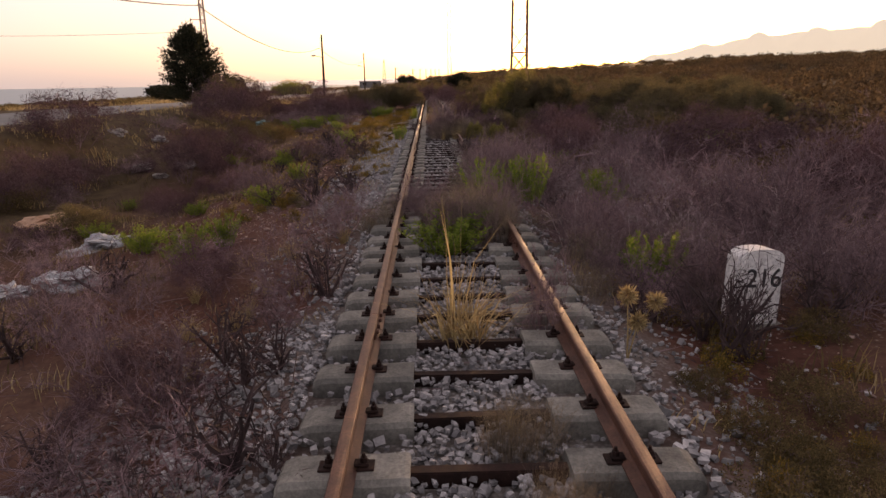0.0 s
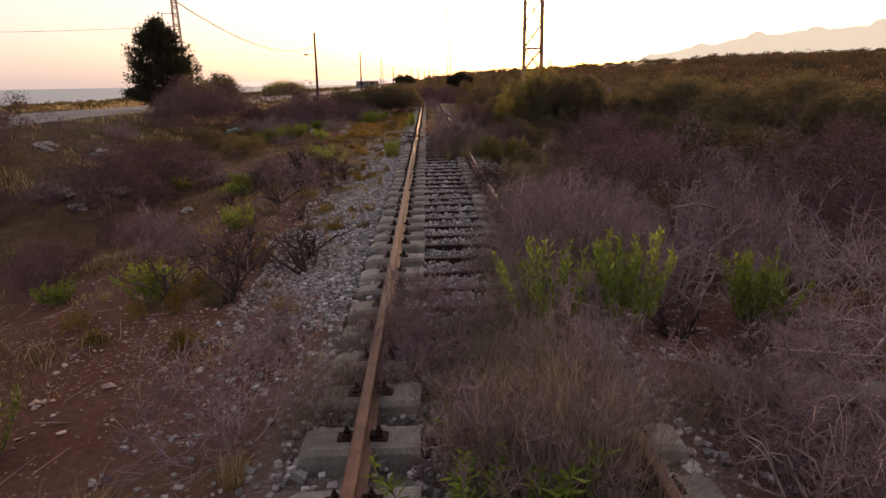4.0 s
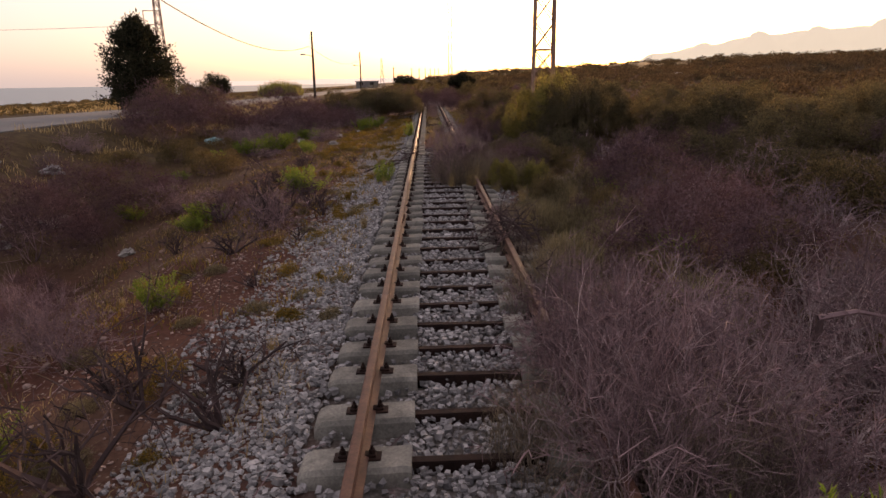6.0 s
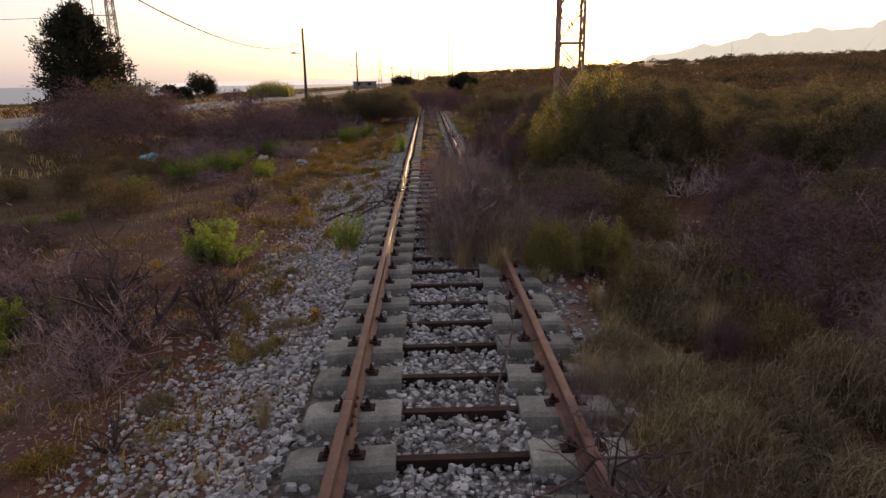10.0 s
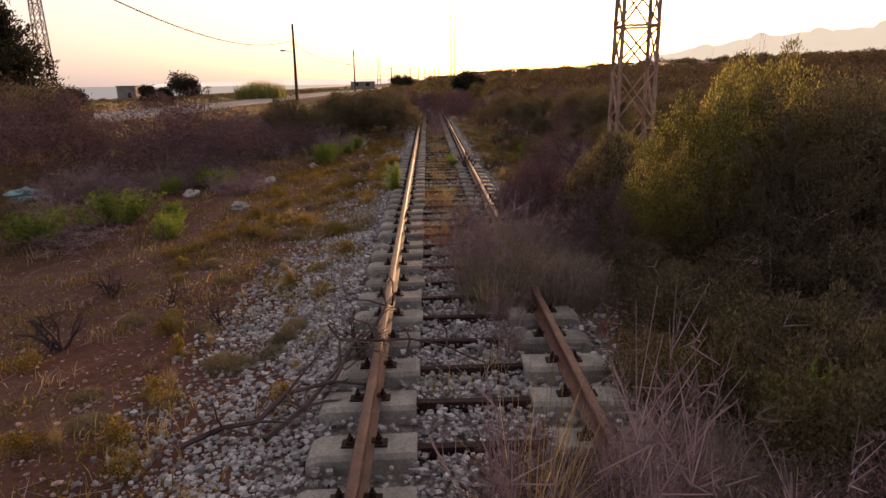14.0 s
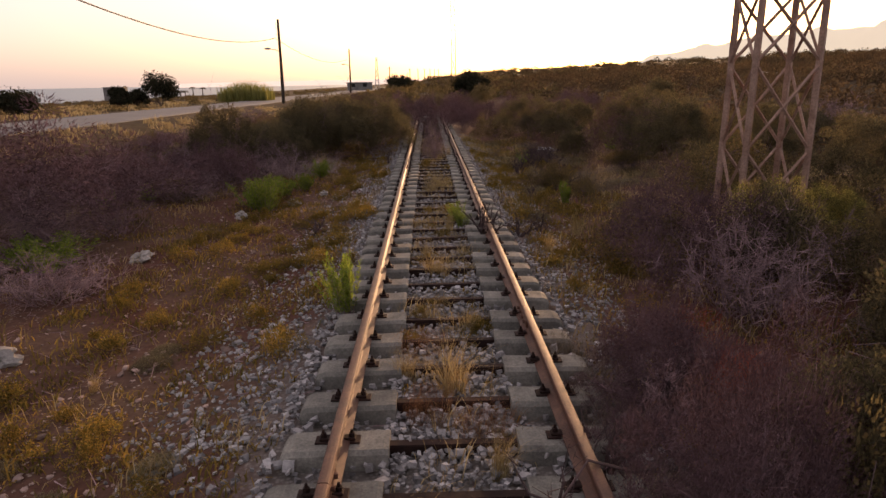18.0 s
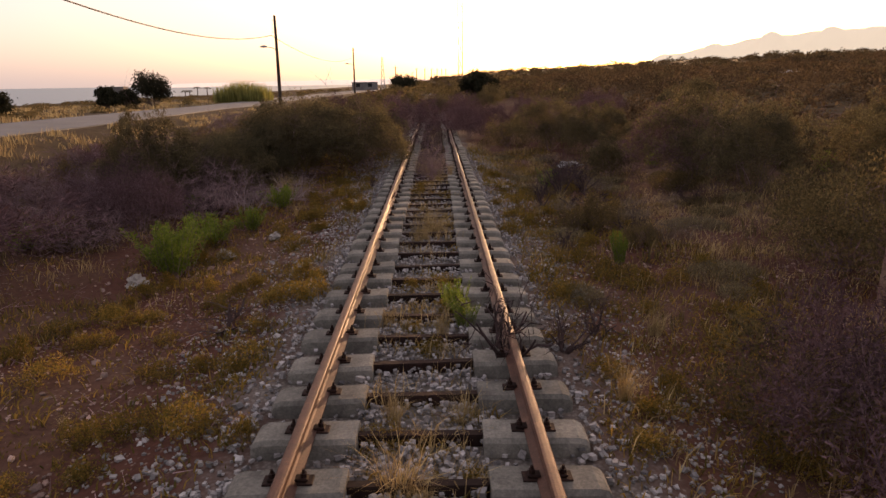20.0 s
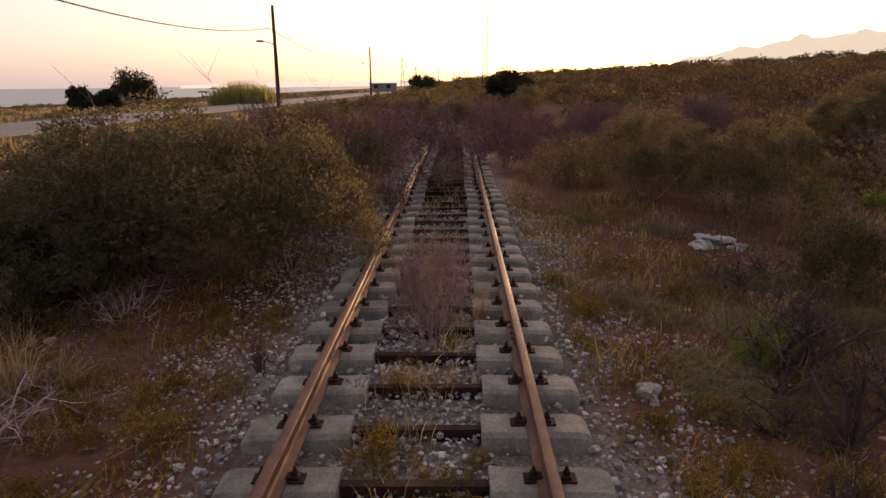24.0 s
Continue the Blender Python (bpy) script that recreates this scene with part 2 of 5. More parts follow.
def water_material():
    m = bpy.data.materials.new("sea_water")
    m.use_nodes = True
    nt = m.node_tree
    p = nt.nodes["Principled BSDF"]
    p.inputs["Base Color"].default_value, p.inputs["Roughness"].default_value = (0.05, 0.08, 0.1, 1), 0.35
    b = nt.nodes.new("ShaderNodeBump")
    b.inputs["Strength"].default_value, b.inputs["Distance"].default_value = 0.5, 0.3
    nt.links.new(tex(nt, 0.3, 4, coord="World"), b.inputs["Height"])
    nt.links.new(b.outputs[0], p.inputs["Normal"])
    return m


M_SEA = water_material()


def painted_haze_material(name, colour, glow, share):
    """Far land with bright evening haze painted in as a glow of its own."""
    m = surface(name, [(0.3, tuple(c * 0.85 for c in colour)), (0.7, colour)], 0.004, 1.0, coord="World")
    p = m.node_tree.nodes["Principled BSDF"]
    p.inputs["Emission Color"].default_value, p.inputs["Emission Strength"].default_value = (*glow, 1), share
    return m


M_MOUNTAIN = painted_haze_material("mountain_painted_haze", (0.15, 0.145, 0.1), (0.88, 0.77, 0.56), 0.75)
M_HEADLAND = painted_haze_material("headland_painted_haze", (0.2, 0.17, 0.16), (0.9, 0.75, 0.6), 0.8)

# ---- builders ----
rng = np.random.default_rng(7)


def smooth(a, b, v):
    k = np.clip((v - a) / (b - a), 0, 1)
    return k * k * (3 - 2 * k)


def road_x(y):
    return np.interp(y, [-60, 20, 45, 70, 100, 150, 200, 260, 600], [-20, -20.2, -20.8, -21.5, -24, -23.5, -21.5, -16, 20])


def road_z(y):
    return np.interp(y, [-60, 45, 70, 110, 190, 600], [0.6, 0.6, 0.3, -0.1, -0.1, 1.0])


ROAD_HALF = 3.6


def ground_z(x, y):
    """Height of the ground; works on numbers and arrays."""
    x, y = np.asarray(x, float), np.asarray(y, float)
    far = smooth(62, 150, y)
    shoulder = -0.14 - 0.2 * smooth(1.25, 2.5, np.abs(x))
    ditch = np.interp(y, [0, 12, 22, 30, 38, 46, 60, 100], [-0.7, -0.9, -1.5, -0.8, -0.45, -0.3, -0.35, -0.1])
    low_right = np.interp(y, [0, 8, 20, 45, 58, 70, 100], [-0.22, -0.2, -0.5, -0.35, -0.55, -0.3, 0.2])
    rx, rz = road_x(y), road_z(y)
    left = shoulder + (ditch - shoulder) * smooth(2.5, 8.5, -x)
    left = left + far * 1.2 * smooth(14, 4, -x)
    left = left + (rz - left) * smooth(0, 1, (rx + ROAD_HALF + 4.5 - x) / 4.0)
    beyond = -(x - rx + ROAD_HALF)
    left = left - 0.028 * np.clip(beyond, 0, 92) - 14 * smooth(92, 150, beyond)
    hill = np.interp(x, [2.5, 8, 16, 36, 91, 160, 400, 3000], [0, 0.4, 1.3, 2.1, 4.6, 6.2, 5.5, 5.5])
    right = shoulder + (low_right - shoulder) * smooth(2.3, 5, x) + hill + far * 1.1
    z = np.where(x < 0, left, right)
    z = z + 1.6 * smooth(150, 230, y) * smooth(-14, -4, x)
    rough = np.clip((np.abs(x) - 1.6) / 3, 0, 1) * (1 - smooth(-2, 0, -np.abs(x - rx) + ROAD_HALF + 1.0))
    z = z + rough * (0.07 * np.sin(x * 1.3 + 1.7 * np.sin(y * 0.6)) * np.sin(y * 0.9 + 1.1 * np.sin(x * 0.8)) + 0.03 * np.sin(x * 3.1 + y * 1.9) * np.sin(y * 2.7 - x * 1.3))
    z = z + smooth(12, 40, x) * (0.5 * np.sin(x * 0.21 + 2 * np.sin(y * 0.05)) * np.sin(y * 0.13 + x * 0.04))
    return z


def mesh_np(name, verts, faces, material, smooth_shade=False):
    """A mesh from arrays: verts (n, 3), faces (m, 3) or (m, 4), or a list of such face arrays."""
    me = bpy.data.meshes.new(name)
    groups = faces if isinstance(faces, list) else [faces]
    groups = [np.asarray(g) for g in groups if len(g)]
    loops = np.concatenate([g.ravel() for g in groups]).astype(np.int32)
    sizes = np.concatenate([np.full(len(g), g.shape[1]) for g in groups])
    me.vertices.add(len(verts))
    me.vertices.foreach_set("co", np.asarray(verts, np.float32).ravel())
    me.loops.add(len(loops))
    me.loops.foreach_set("vertex_index", loops)
    me.polygons.add(len(sizes))
    me.polygons.foreach_set("loop_start", np.concatenate([[0], np.cumsum(sizes)[:-1]]).astype(np.int32))
    me.polygons.foreach_set("use_smooth", np.full(len(sizes), smooth_shade))
    me.update(calc_edges=True)
    me.materials.append(material)
    return me


def part(name, mesh, parent=None, label=""):
    ob = new(name, mesh)
    if parent:
        ob.parent = parent
    return tagged(ob, label)


def thing(name, label, category, group="", kind=""):
    return tagged(new(name), label, category, group, kind)


def from_bm(name, bm, material, smooth_shade=False):
    me = bpy.data.meshes.new(name)
    bm.to_mesh(me)
    bm.free()
    me.materials.append(material)
    for f in me.polygons:
        f.use_smooth = smooth_shade
    return me


def add_box(bm, x0, x1, y0, y1, z0, z1, bevel=0.0):
    g = bmesh.ops.create_cube(bm, size=1)["verts"]
    for v in g:
        v.co = ((x0 + x1) / 2 + v.co.x * (x1 - x0), (y0 + y1) / 2 + v.co.y * (y1 - y0), (z0 + z1) / 2 + v.co.z * (z1 - z0))
    if bevel:
        es = {e for v in g for e in v.link_edges}
        bmesh.ops.bevel(bm, geom=list(es), offset=bevel, segments=1, affect="EDGES")


def box_mesh(name, material, *dims, bevel=0.0):
    bm = bmesh.new()
    add_box(bm, *dims, bevel=bevel)
    return from_bm(name, bm, material)


def tubes(paths, sides=3):
    """Tapered tubes along paths: each a pair (points (k, 3), radii (k,)). Returns verts, quads."""
    vs, fs, n = [], [], 0
    ang = np.arange(sides) * 2 * math.pi / sides
    for pts, rad in paths:
        pts = np.asarray(pts, float)
        k = len(pts)
        d = np.gradient(pts, axis=0)
        d /= np.linalg.norm(d, axis=1)[:, None] + 1e-9
        ref = np.where(np.abs(d[:, 2:3]) > 0.9, np.array([[1.0, 0, 0]]), np.array([[0, 0, 1.0]]))
        a = np.cross(d, ref)
        a /= np.linalg.norm(a, axis=1)[:, None] + 1e-9
        b = np.cross(d, a)
        ring = pts[:, None] + np.asarray(rad)[:, None, None] * (np.cos(ang)[None, :, None] * a[:, None] + np.sin(ang)[None, :, None] * b[:, None])
        vs.append(ring.reshape(-1, 3))
        i = np.arange(k - 1)[:, None] * sides + np.arange(sides)[None] + n
        j = np.arange(k - 1)[:, None] * sides + (np.arange(sides)[None] + 1) % sides + n
        fs.append(np.stack([i, j, j + sides, i + sides], -1).reshape(-1, 4))
        n += k * sides
    return np.concatenate(vs), np.concatenate(fs)


def leaves(centres, ways, length, width, r, fold=0.25):
    """Pointed leaves, two triangles each, from their foot along a way."""
    n = len(centres)
    ways = ways / (np.linalg.norm(ways, axis=1)[:, None] + 1e-9)
    side = np.cross(ways, r.normal(size=(n, 3)))
    side /= np.linalg.norm(side, axis=1)[:, None] + 1e-9
    up = np.cross(side, ways)
    ln = (length * r.uniform(0.6, 1.3, n))[:, None]
    wd = (width * r.uniform(0.7, 1.3, n))[:, None]
    tip = centres + ways * ln
    mid = centres + ways * ln * 0.5 + up * ln * fold * r.uniform(-0.6, 1, (n, 1))
    v = np.stack([centres, mid + side * wd * 0.5, tip, mid - side * wd * 0.5], 1).reshape(-1, 3)
    return v, np.arange(n * 4).reshape(-1, 4)


def slivers(centres, ways, length, width, r):
    """Thin pointed bits, one triangle each."""
    n = len(centres)
    ways = ways / (np.linalg.norm(ways, axis=1)[:, None] + 1e-9)
    side = np.cross(ways, r.normal(size=(n, 3)))
    side *= (width * 0.5 * r.uniform(0.7, 1.3, n) / (np.linalg.norm(side, axis=1) + 1e-9))[:, None]
    v = np.stack([centres - side, centres + side, centres + ways * (length * r.uniform(0.6, 1.4, n))[:, None]], 1).reshape(-1, 3)
    return v, np.arange(n * 3).reshape(-1, 3)


def blades(x, y, z, height, width, lean, r):
    """Grass blades: a bent strip of a quad and a triangle each."""
    n = len(x)
    h = height * r.uniform(0.5, 1.25, n)
    a = r.uniform(0, 2 * math.pi, n)
    out = np.stack([np.cos(a), np.sin(a), np.zeros(n)], 1)
    s = np.stack([-np.sin(a + 0.6), np.cos(a + 0.6), np.zeros(n)], 1) * (width * r.uniform(0.7, 1.3, n))[:, None] * 0.5
    foot = np.stack([x, y, z], 1)
    ln = lean * r.uniform(0.3, 1.4, n)
    up = np.array([[0, 0, 1.0]])
    mid = foot + up * (h * 0.55)[:, None] + out * (h * ln * 0.35)[:, None]
    tip = foot + up * (h * (1 - 0.25 * ln))[:, None] + out * (h * ln)[:, None]
    v = np.stack([foot - s, foot + s, mid + s * 0.8, mid - s * 0.8, tip], 1).reshape(-1, 3)
    q = np.arange(n)[:, None] * 5
    return v, [q + np.array([[0, 1, 2, 3]]), q + np.array([[3, 2, 4]])]


ICO = None


CUBE = (np.array([(a, b, c) for c in (-0.42, 0.42) for b in (-0.42, 0.42) for a in (-0.42, 0.42)]), np.array([[0, 2, 3, 1], [4, 5, 7, 6], [0, 1, 5, 4], [2, 6, 7, 3], [0, 4, 6, 2], [1, 3, 7, 5]]))


def stones(x, y, z, size, r, flat=0.7, jag=0.22, block=False):
    """Angular stones: rough twelve-cornered lumps, each turned and stretched its own way."""
    global ICO
    if ICO is None:
        bm = bmesh.new()
        bmesh.ops.create_icosphere(bm, subdivisions=1, radius=0.5)
        bm.verts.ensure_lookup_table()
        ICO = (np.array([v.co[:] for v in bm.verts]), np.array([[v.index for v in f.verts] for f in bm.faces]))
        bm.free()
    base, tri = (CUBE[0], CUBE[1]) if block else ICO
    n = len(x)
    v = base[None] * (1 + r.uniform(-jag, jag, (n, len(base), 3 if block else 1))) * r.uniform(0.7, 1.3, (n, 1, 3))
    a, b = r.uniform(0, 6.28, n), r.uniform(-0.6, 0.6, n)
    ca, sa, cb, sb = np.cos(a), np.sin(a), np.cos(b), np.sin(b)
    rot = np.zeros((n, 3, 3))
    rot[:, 0] = np.stack([ca, -sa * cb, sa * sb], 1)
    rot[:, 1] = np.stack([sa, ca * cb, -ca * sb], 1)
    rot[:, 2] = np.stack([0 * a, sb, cb], 1)
    v[:, :, 2] *= flat
    v = np.einsum("nij,nkj->nki", rot, v) * np.asarray(size)[:, None, None] + np.stack([x, y, z], 1)[:, None]
    return v.reshape(-1, 3), (tri[None] + np.arange(n)[:, None, None] * len(base)).reshape(-1, tri.shape[1])


def branching(r, height, spread, stems, levels, kids, thick, crook=0.3, droop=0.0, start=0.12):
    """Crooked branches from one foot: a list of tube paths, and the tips' places and ways."""
    paths, tips = [], []
    todo = []
    for _ in range(stems):
        a = r.uniform(0, 2 * math.pi)
        tilt = r.uniform(0.1, 1.0) * spread
        way = np.array([math.cos(a) * tilt, math.sin(a) * tilt, 1.0])
        foot = np.array([math.cos(a), math.sin(a), 0]) * r.uniform(0, start) * height
        todo.append((foot, way / np.linalg.norm(way), height * r.uniform(0.35, 0.6), thick * r.uniform(0.6, 1.1), 0))
    while todo:
        p, d, ln, rad, lv = todo.pop()
        k = 4 if lv == 0 else 3
        pts, rads = [p], [rad]
        for i in range(k):
            d = d + r.normal(size=3) * crook * (0.6 + 0.3 * lv) + np.array([0, 0, 0.05 - droop * lv])
            d /= np.linalg.norm(d)
            p = p + d * ln / k
            if p[2] < 0.02:
                p[2] = 0.02
            pts.append(p)
            rads.append(rad * (1 - 0.55 * (i + 1) / k))
        paths.append((np.array(pts), np.array(rads)))
        if lv < levels:
            for _ in range(kids):
                j = r.integers(1, k + 1)
                way = d + r.normal(size=3) * 0.65
                todo.append((pts[j], way / np.linalg.norm(way), ln * r.uniform(0.45, 0.85), rads[j] * 0.7, lv + 1))
        else:
            tips.append((p, d))
    return paths, tips

# ---- ground, road, sea, distance ----


def axis(stops):
    out = []
    for (a, b, step) in stops:
        out.append(np.arange(a, b, step))
    return np.concatenate(out + [np.array([stops[-1][1]])])


GX = axis([(-4800, -800, 500), (-800, -200, 60), (-200, -60, 8), (-60, -26, 1.6), (-26, -10, 0.6), (-10, 10, 0.33), (10, 30, 0.8), (30, 120, 4), (120, 400, 20), (400, 4800, 400)])
GY = axis([(-4800, -400, 550), (-400, -40, 40), (-40, -6, 2), (-6, 78, 0.42), (78, 130, 1.5), (130, 320, 6), (320, 900, 40), (900, 4800, 300)])
gx, gy = np.meshgrid(GX, GY)
gz = ground_z(gx, gy)
ni, nj = len(GX), len(GY)
idx = np.arange(ni * nj).reshape(nj, ni)
quads = np.stack([idx[:-1, :-1], idx[:-1, 1:], idx[1:, 1:], idx[1:, :-1]], -1).reshape(-1, 4)
tagged(new("ground", mesh_np("ground", np.stack([gx, gy, gz], -1).reshape(-1, 3), quads, M_SOIL, True)),
       "reddish brown stony soil with dry patches", "ground", kind="structure")

sea_v = np.array([(-4800, -4800, -9.5), (-60, -4800, -9.5), (-60, 4800, -9.5), (-4800, 4800, -9.5)], float)
tagged(new("water", mesh_np("water", sea_v, np.array([[0, 1, 2, 3]]), M_SEA)), "calm pale grey-blue sea under evening light", "sea", kind="structure")


def road_strip(name, off0, off1, lift, material, label, category):
    ys = np.arange(-40, 420, 2.0)
    a = np.stack([road_x(ys) + off0, ys, road_z(ys) + lift], 1)
    b = np.stack([road_x(ys) + off1, ys, road_z(ys) + lift], 1)
    k = len(ys)
    low_a, low_b = a - (0, 0, 0.15), b - (0, 0, 0.15)
    v = np.concatenate([a, b, low_a, low_b])
    i = np.arange(k - 1)
    f = np.concatenate([np.stack([i, i + k, i + k + 1, i + 1], 1), np.stack([i + 1, i + 1 + 2 * k, i + 2 * k, i], 1), np.stack([i + k, i + 3 * k, i + 3 * k + 1, i + k + 1], 1)])
    return tagged(new(name, mesh_np(name, v, f, material)), label, category, kind="structure")


road_strip("road", -ROAD_HALF, ROAD_HALF, 0.05, M_ASPHALT, "worn pale grey asphalt road without markings", "road")


def ridge_line(name, az, el, dist, material, label, seed, rough):
    """A far range of hills, with slopes behind and in front of its crest."""
    r = np.random.default_rng(seed)
    a = np.radians(np.linspace(az[0], az[-1], 240))
    e = np.interp(np.degrees(a), az, el)
    for k in range(1, 7):
        e = e + rough / k * np.sin(np.degrees(a) * (0.7 * k + 0.3) + r.uniform(0, 6.28)) * np.minimum(1, e / 0.8)
    top = 2.4 + dist * np.tan(np.radians(np.maximum(e, 0.0)))
    rows = []
    for f, h in ((0.8, 0.0), (0.88, 0.5), (0.95, 0.85), (1.0, 1.0), (1.15, 0.6), (1.3, 0.0)):
        d = dist * f
        wob = 1 + 0.25 * np.sin(a * 90 + f * 30) * (0 < h < 1)
        rows.append(np.stack([np.sin(a) * d, np.cos(a) * d, np.where(h > 0, top * h * wob, -9.0)], 1))
    n = len(a)
    i = np.arange(n - 1)
    f = np.concatenate([np.stack([i + k * n, i + 1 + k * n, i + 1 + (k + 1) * n, i + (k + 1) * n], 1) for k in range(5)])
    return tagged(new(name, mesh_np(name, np.concatenate(rows), f, material, True)), label, "hills", kind="structure")


# the haze on both ranges is only glow in their materials
ridge_line("backdrop", [13, 17.2, 22.5, 29.2, 32.9, 35.2, 41, 50, 62, 80, 110], [0, 1.2, 2.35, 3.2, 3.15, 3.5, 3.7, 4.2, 4.0, 3.2, 1.0], 3000, M_MOUNTAIN, "mountain range with golden evening haze painted in as glow", 3, 0.08)
ridge_line("backdrop", [-23, -20, -14, -8, -3, 3], [0, 0.1, 0.16, 0.2, 0.25, 0.0], 3600, M_HEADLAND, "faint headland across the sea with haze painted in as glow", 5, 0.02)

# ---- railway track ----
GAUGE = 0.79  # half the distance between the rail heads' middles
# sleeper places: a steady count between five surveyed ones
ORDER = np.arange(-9, 118)
SLEEPER_Y = np.interp(ORDER, [-9, 0, 18, 26, 49, 64, 76, 118], [0.777, 6.177, 16.73, 21.47, 35.25, 44.02, 51.41, 76.6]) - 0.11


def sleeper_block():
    """A concrete block with sloping sides, a square inner end and a rounded outer end."""
    bm = bmesh.new()
    secs = [(0.44, 1.0, 0.0), (0.47, 1.0, 0.006), (0.62, 1.0, 0.0), (0.9, 1.0, 0.0), (1.09, 0.99, -0.004), (1.145, 0.93, -0.025), (1.17, 0.84, -0.06)]
    rings = []
    for x, w, dz in secs:
        pts = [(-0.165, -0.26), (0.165, -0.26), (0.145, -0.03), (0.118, 0.0), (-0.118, 0.0), (-0.145, -0.03)]
        rings.append([bm.verts.new((x, py * w, pz + (dz if pz > -0.2 else 0))) for py, pz in pts])
    for a, b in zip(rings, rings[1:]):
        for i in range(6):
            bm.faces.new((a[i], b[i], b[(i + 1) % 6], a[(i + 1) % 6]))
    bm.faces.new(rings[0])
    bm.faces.new(rings[-1][::-1])
    bmesh.ops.recalc_face_normals(bm, faces=bm.faces)
    return from_bm("block", bm, M_CONCRETE)


def fastening():
    """A clip plate held by a bolt and nut beside the rail foot (rail at -x)."""
    bm = bmesh.new()
    add_box(bm, -0.02, 0.075, -0.05, 0.05, 0.0, 0.014, 0.004)
    add_box(bm, -0.035, 0.045, -0.032, 0.032, 0.014, 0.034, 0.006)
    return from_bm("fastening", bm, M_BAR)


def clip_bolt():
    bm = bmesh.new()
    bmesh.ops.create_cone(bm, cap_ends=True, segments=6, radius1=0.022, radius2=0.02, depth=0.026, matrix=pose(0.018, 0, 0.047))
    bmesh.ops.create_cone(bm, cap_ends=True, segments=8, radius1=0.011, radius2=0.009, depth=0.03, matrix=pose(0.018, 0, 0.07))
    return from_bm("bolt", bm, M_BAR)


def plate_bolt():
    bm = bmesh.new()
    bmesh.ops.create_cone(bm, cap_ends=True, segments=6, radius1=0.018, radius2=0.018, depth=0.03, matrix=pose(0.04, 0, 0.075, 0, 90, 0))
    return from_bm("bolt", bm, M_RUST)


def tie_bar():
    bm = bmesh.new()
    add_box(bm, -0.47, 0.47, -0.008, 0.008, -0.17, -0.055, 0.002)
    add_box(bm, -0.47, 0.47, -0.008, 0.06, -0.055, -0.043, 0.002)
    return from_bm("tie_bar", bm, M_BAR)


first = thing("railway_sleeper", "two weathered concrete blocks joined by a steel bar", "sleeper", "sleepers under the rails")
block_me, clip_me, bar_me, bolt_me = sleeper_block(), fastening(), tie_bar(), clip_bolt()
part("block", block_me, first)
part("block", block_me, first).matrix_basis = pose(0, 0, 0, 0, 0, 180)
part("tie_bar", bar_me, first, "rusty dark steel bar")
for sx, turn in ((-GAUGE + 0.078, 0), (-GAUGE - 0.078, 180), (GAUGE - 0.078, 180), (GAUGE + 0.078, 0)):
    clip = part("fastening", clip_me, first, "dark rusted rail clip")
    clip.matrix_basis = pose(sx, 0, 0, 0, 0, turn)
    part("bolt", bolt_me, clip)
sr = np.random.default_rng(11)
for k, y in enumerate(SLEEPER_Y):
    m = pose(sr.normal() * 0.012, y + sr.normal() * 0.012, sr.normal() * 0.006, sr.normal() * 0.6, sr.normal() * 0.4, sr.normal() * 0.7)
    if k == 0:
        first.matrix_basis = m
    else:
        copy_thing(first, m)


def rail_mesh(length):
    """A flat-bottomed rail: foot, web and worn head."""
    half = [(0.068, 0.0), (0.068, 0.011), (0.02, 0.026), (0.009, 0.04), (0.009, 0.11), (0.034, 0.125), (0.036, 0.15), (0.029, 0.159), (0.012, 0.162)]
    prof = half + [(-x, z) for x, z in half[::-1]]
    n, steps = len(prof), max(2, int(length / 1.5))
    r = np.random.default_rng(5)
    ys = np.linspace(0.004, length - 0.004, steps)
    wob = np.cumsum(r.normal(size=steps)) * 0.0015
    wob = wob - np.linspace(wob[0], wob[-1], steps)
    v = np.array([[(px + w, y, pz + w * 0.6) for px, pz in prof] for y, w in zip(ys, wob)]).reshape(-1, 3)
    i, j = np.meshgrid(np.arange(n), np.arange(steps - 1))
    q = np.stack([i + j * n, (i + 1) % n + j * n, (i + 1) % n + (j + 1) * n, i + (j + 1) * n], -1).reshape(-1, 4)[:, ::-1]
    ends = np.array([np.arange(n), (np.arange(n) + (steps - 1) * n)[::-1]])
    return mesh_np("rail", v, [q, ends], M_RUST)


def fishplate():
    bm = bmesh.new()
    add_box(bm, 0.011, 0.032, -0.26, 0.26, 0.032, 0.112, 0.006)
    return from_bm("fishplate", bm, M_RUST)


plate_me, rail_me, nut_me = fishplate(), rail_mesh(14.4), plate_bolt()
for side, offset in ((-GAUGE, -7.0), (GAUGE, -4.2)):
    for k in range(6):
        y0 = offset + 14.4 * k
        rail = tagged(new("rail", rail_me), "rusty brown steel rail with a worn head", "rail", "rails of the track")
        rail.matrix_basis = pose(side, y0, 0.004)
        for turn in (0, 180):
            plate = part("fishplate", plate_me, rail, "bolted rusty joint plate")
            plate.matrix_basis = pose(0, 14.4, 0, 0, 0, turn)
            for y in (-0.19, -0.07, 0.07, 0.19):
                part("bolt", nut_me, plate).matrix_basis = pose(0, y, 0)

# ---- plants: one of each kind, then copies ----


def stuff(name, mesh, parent, label=""):
    return tagged(part(name, mesh, parent, label), kind="stuff")


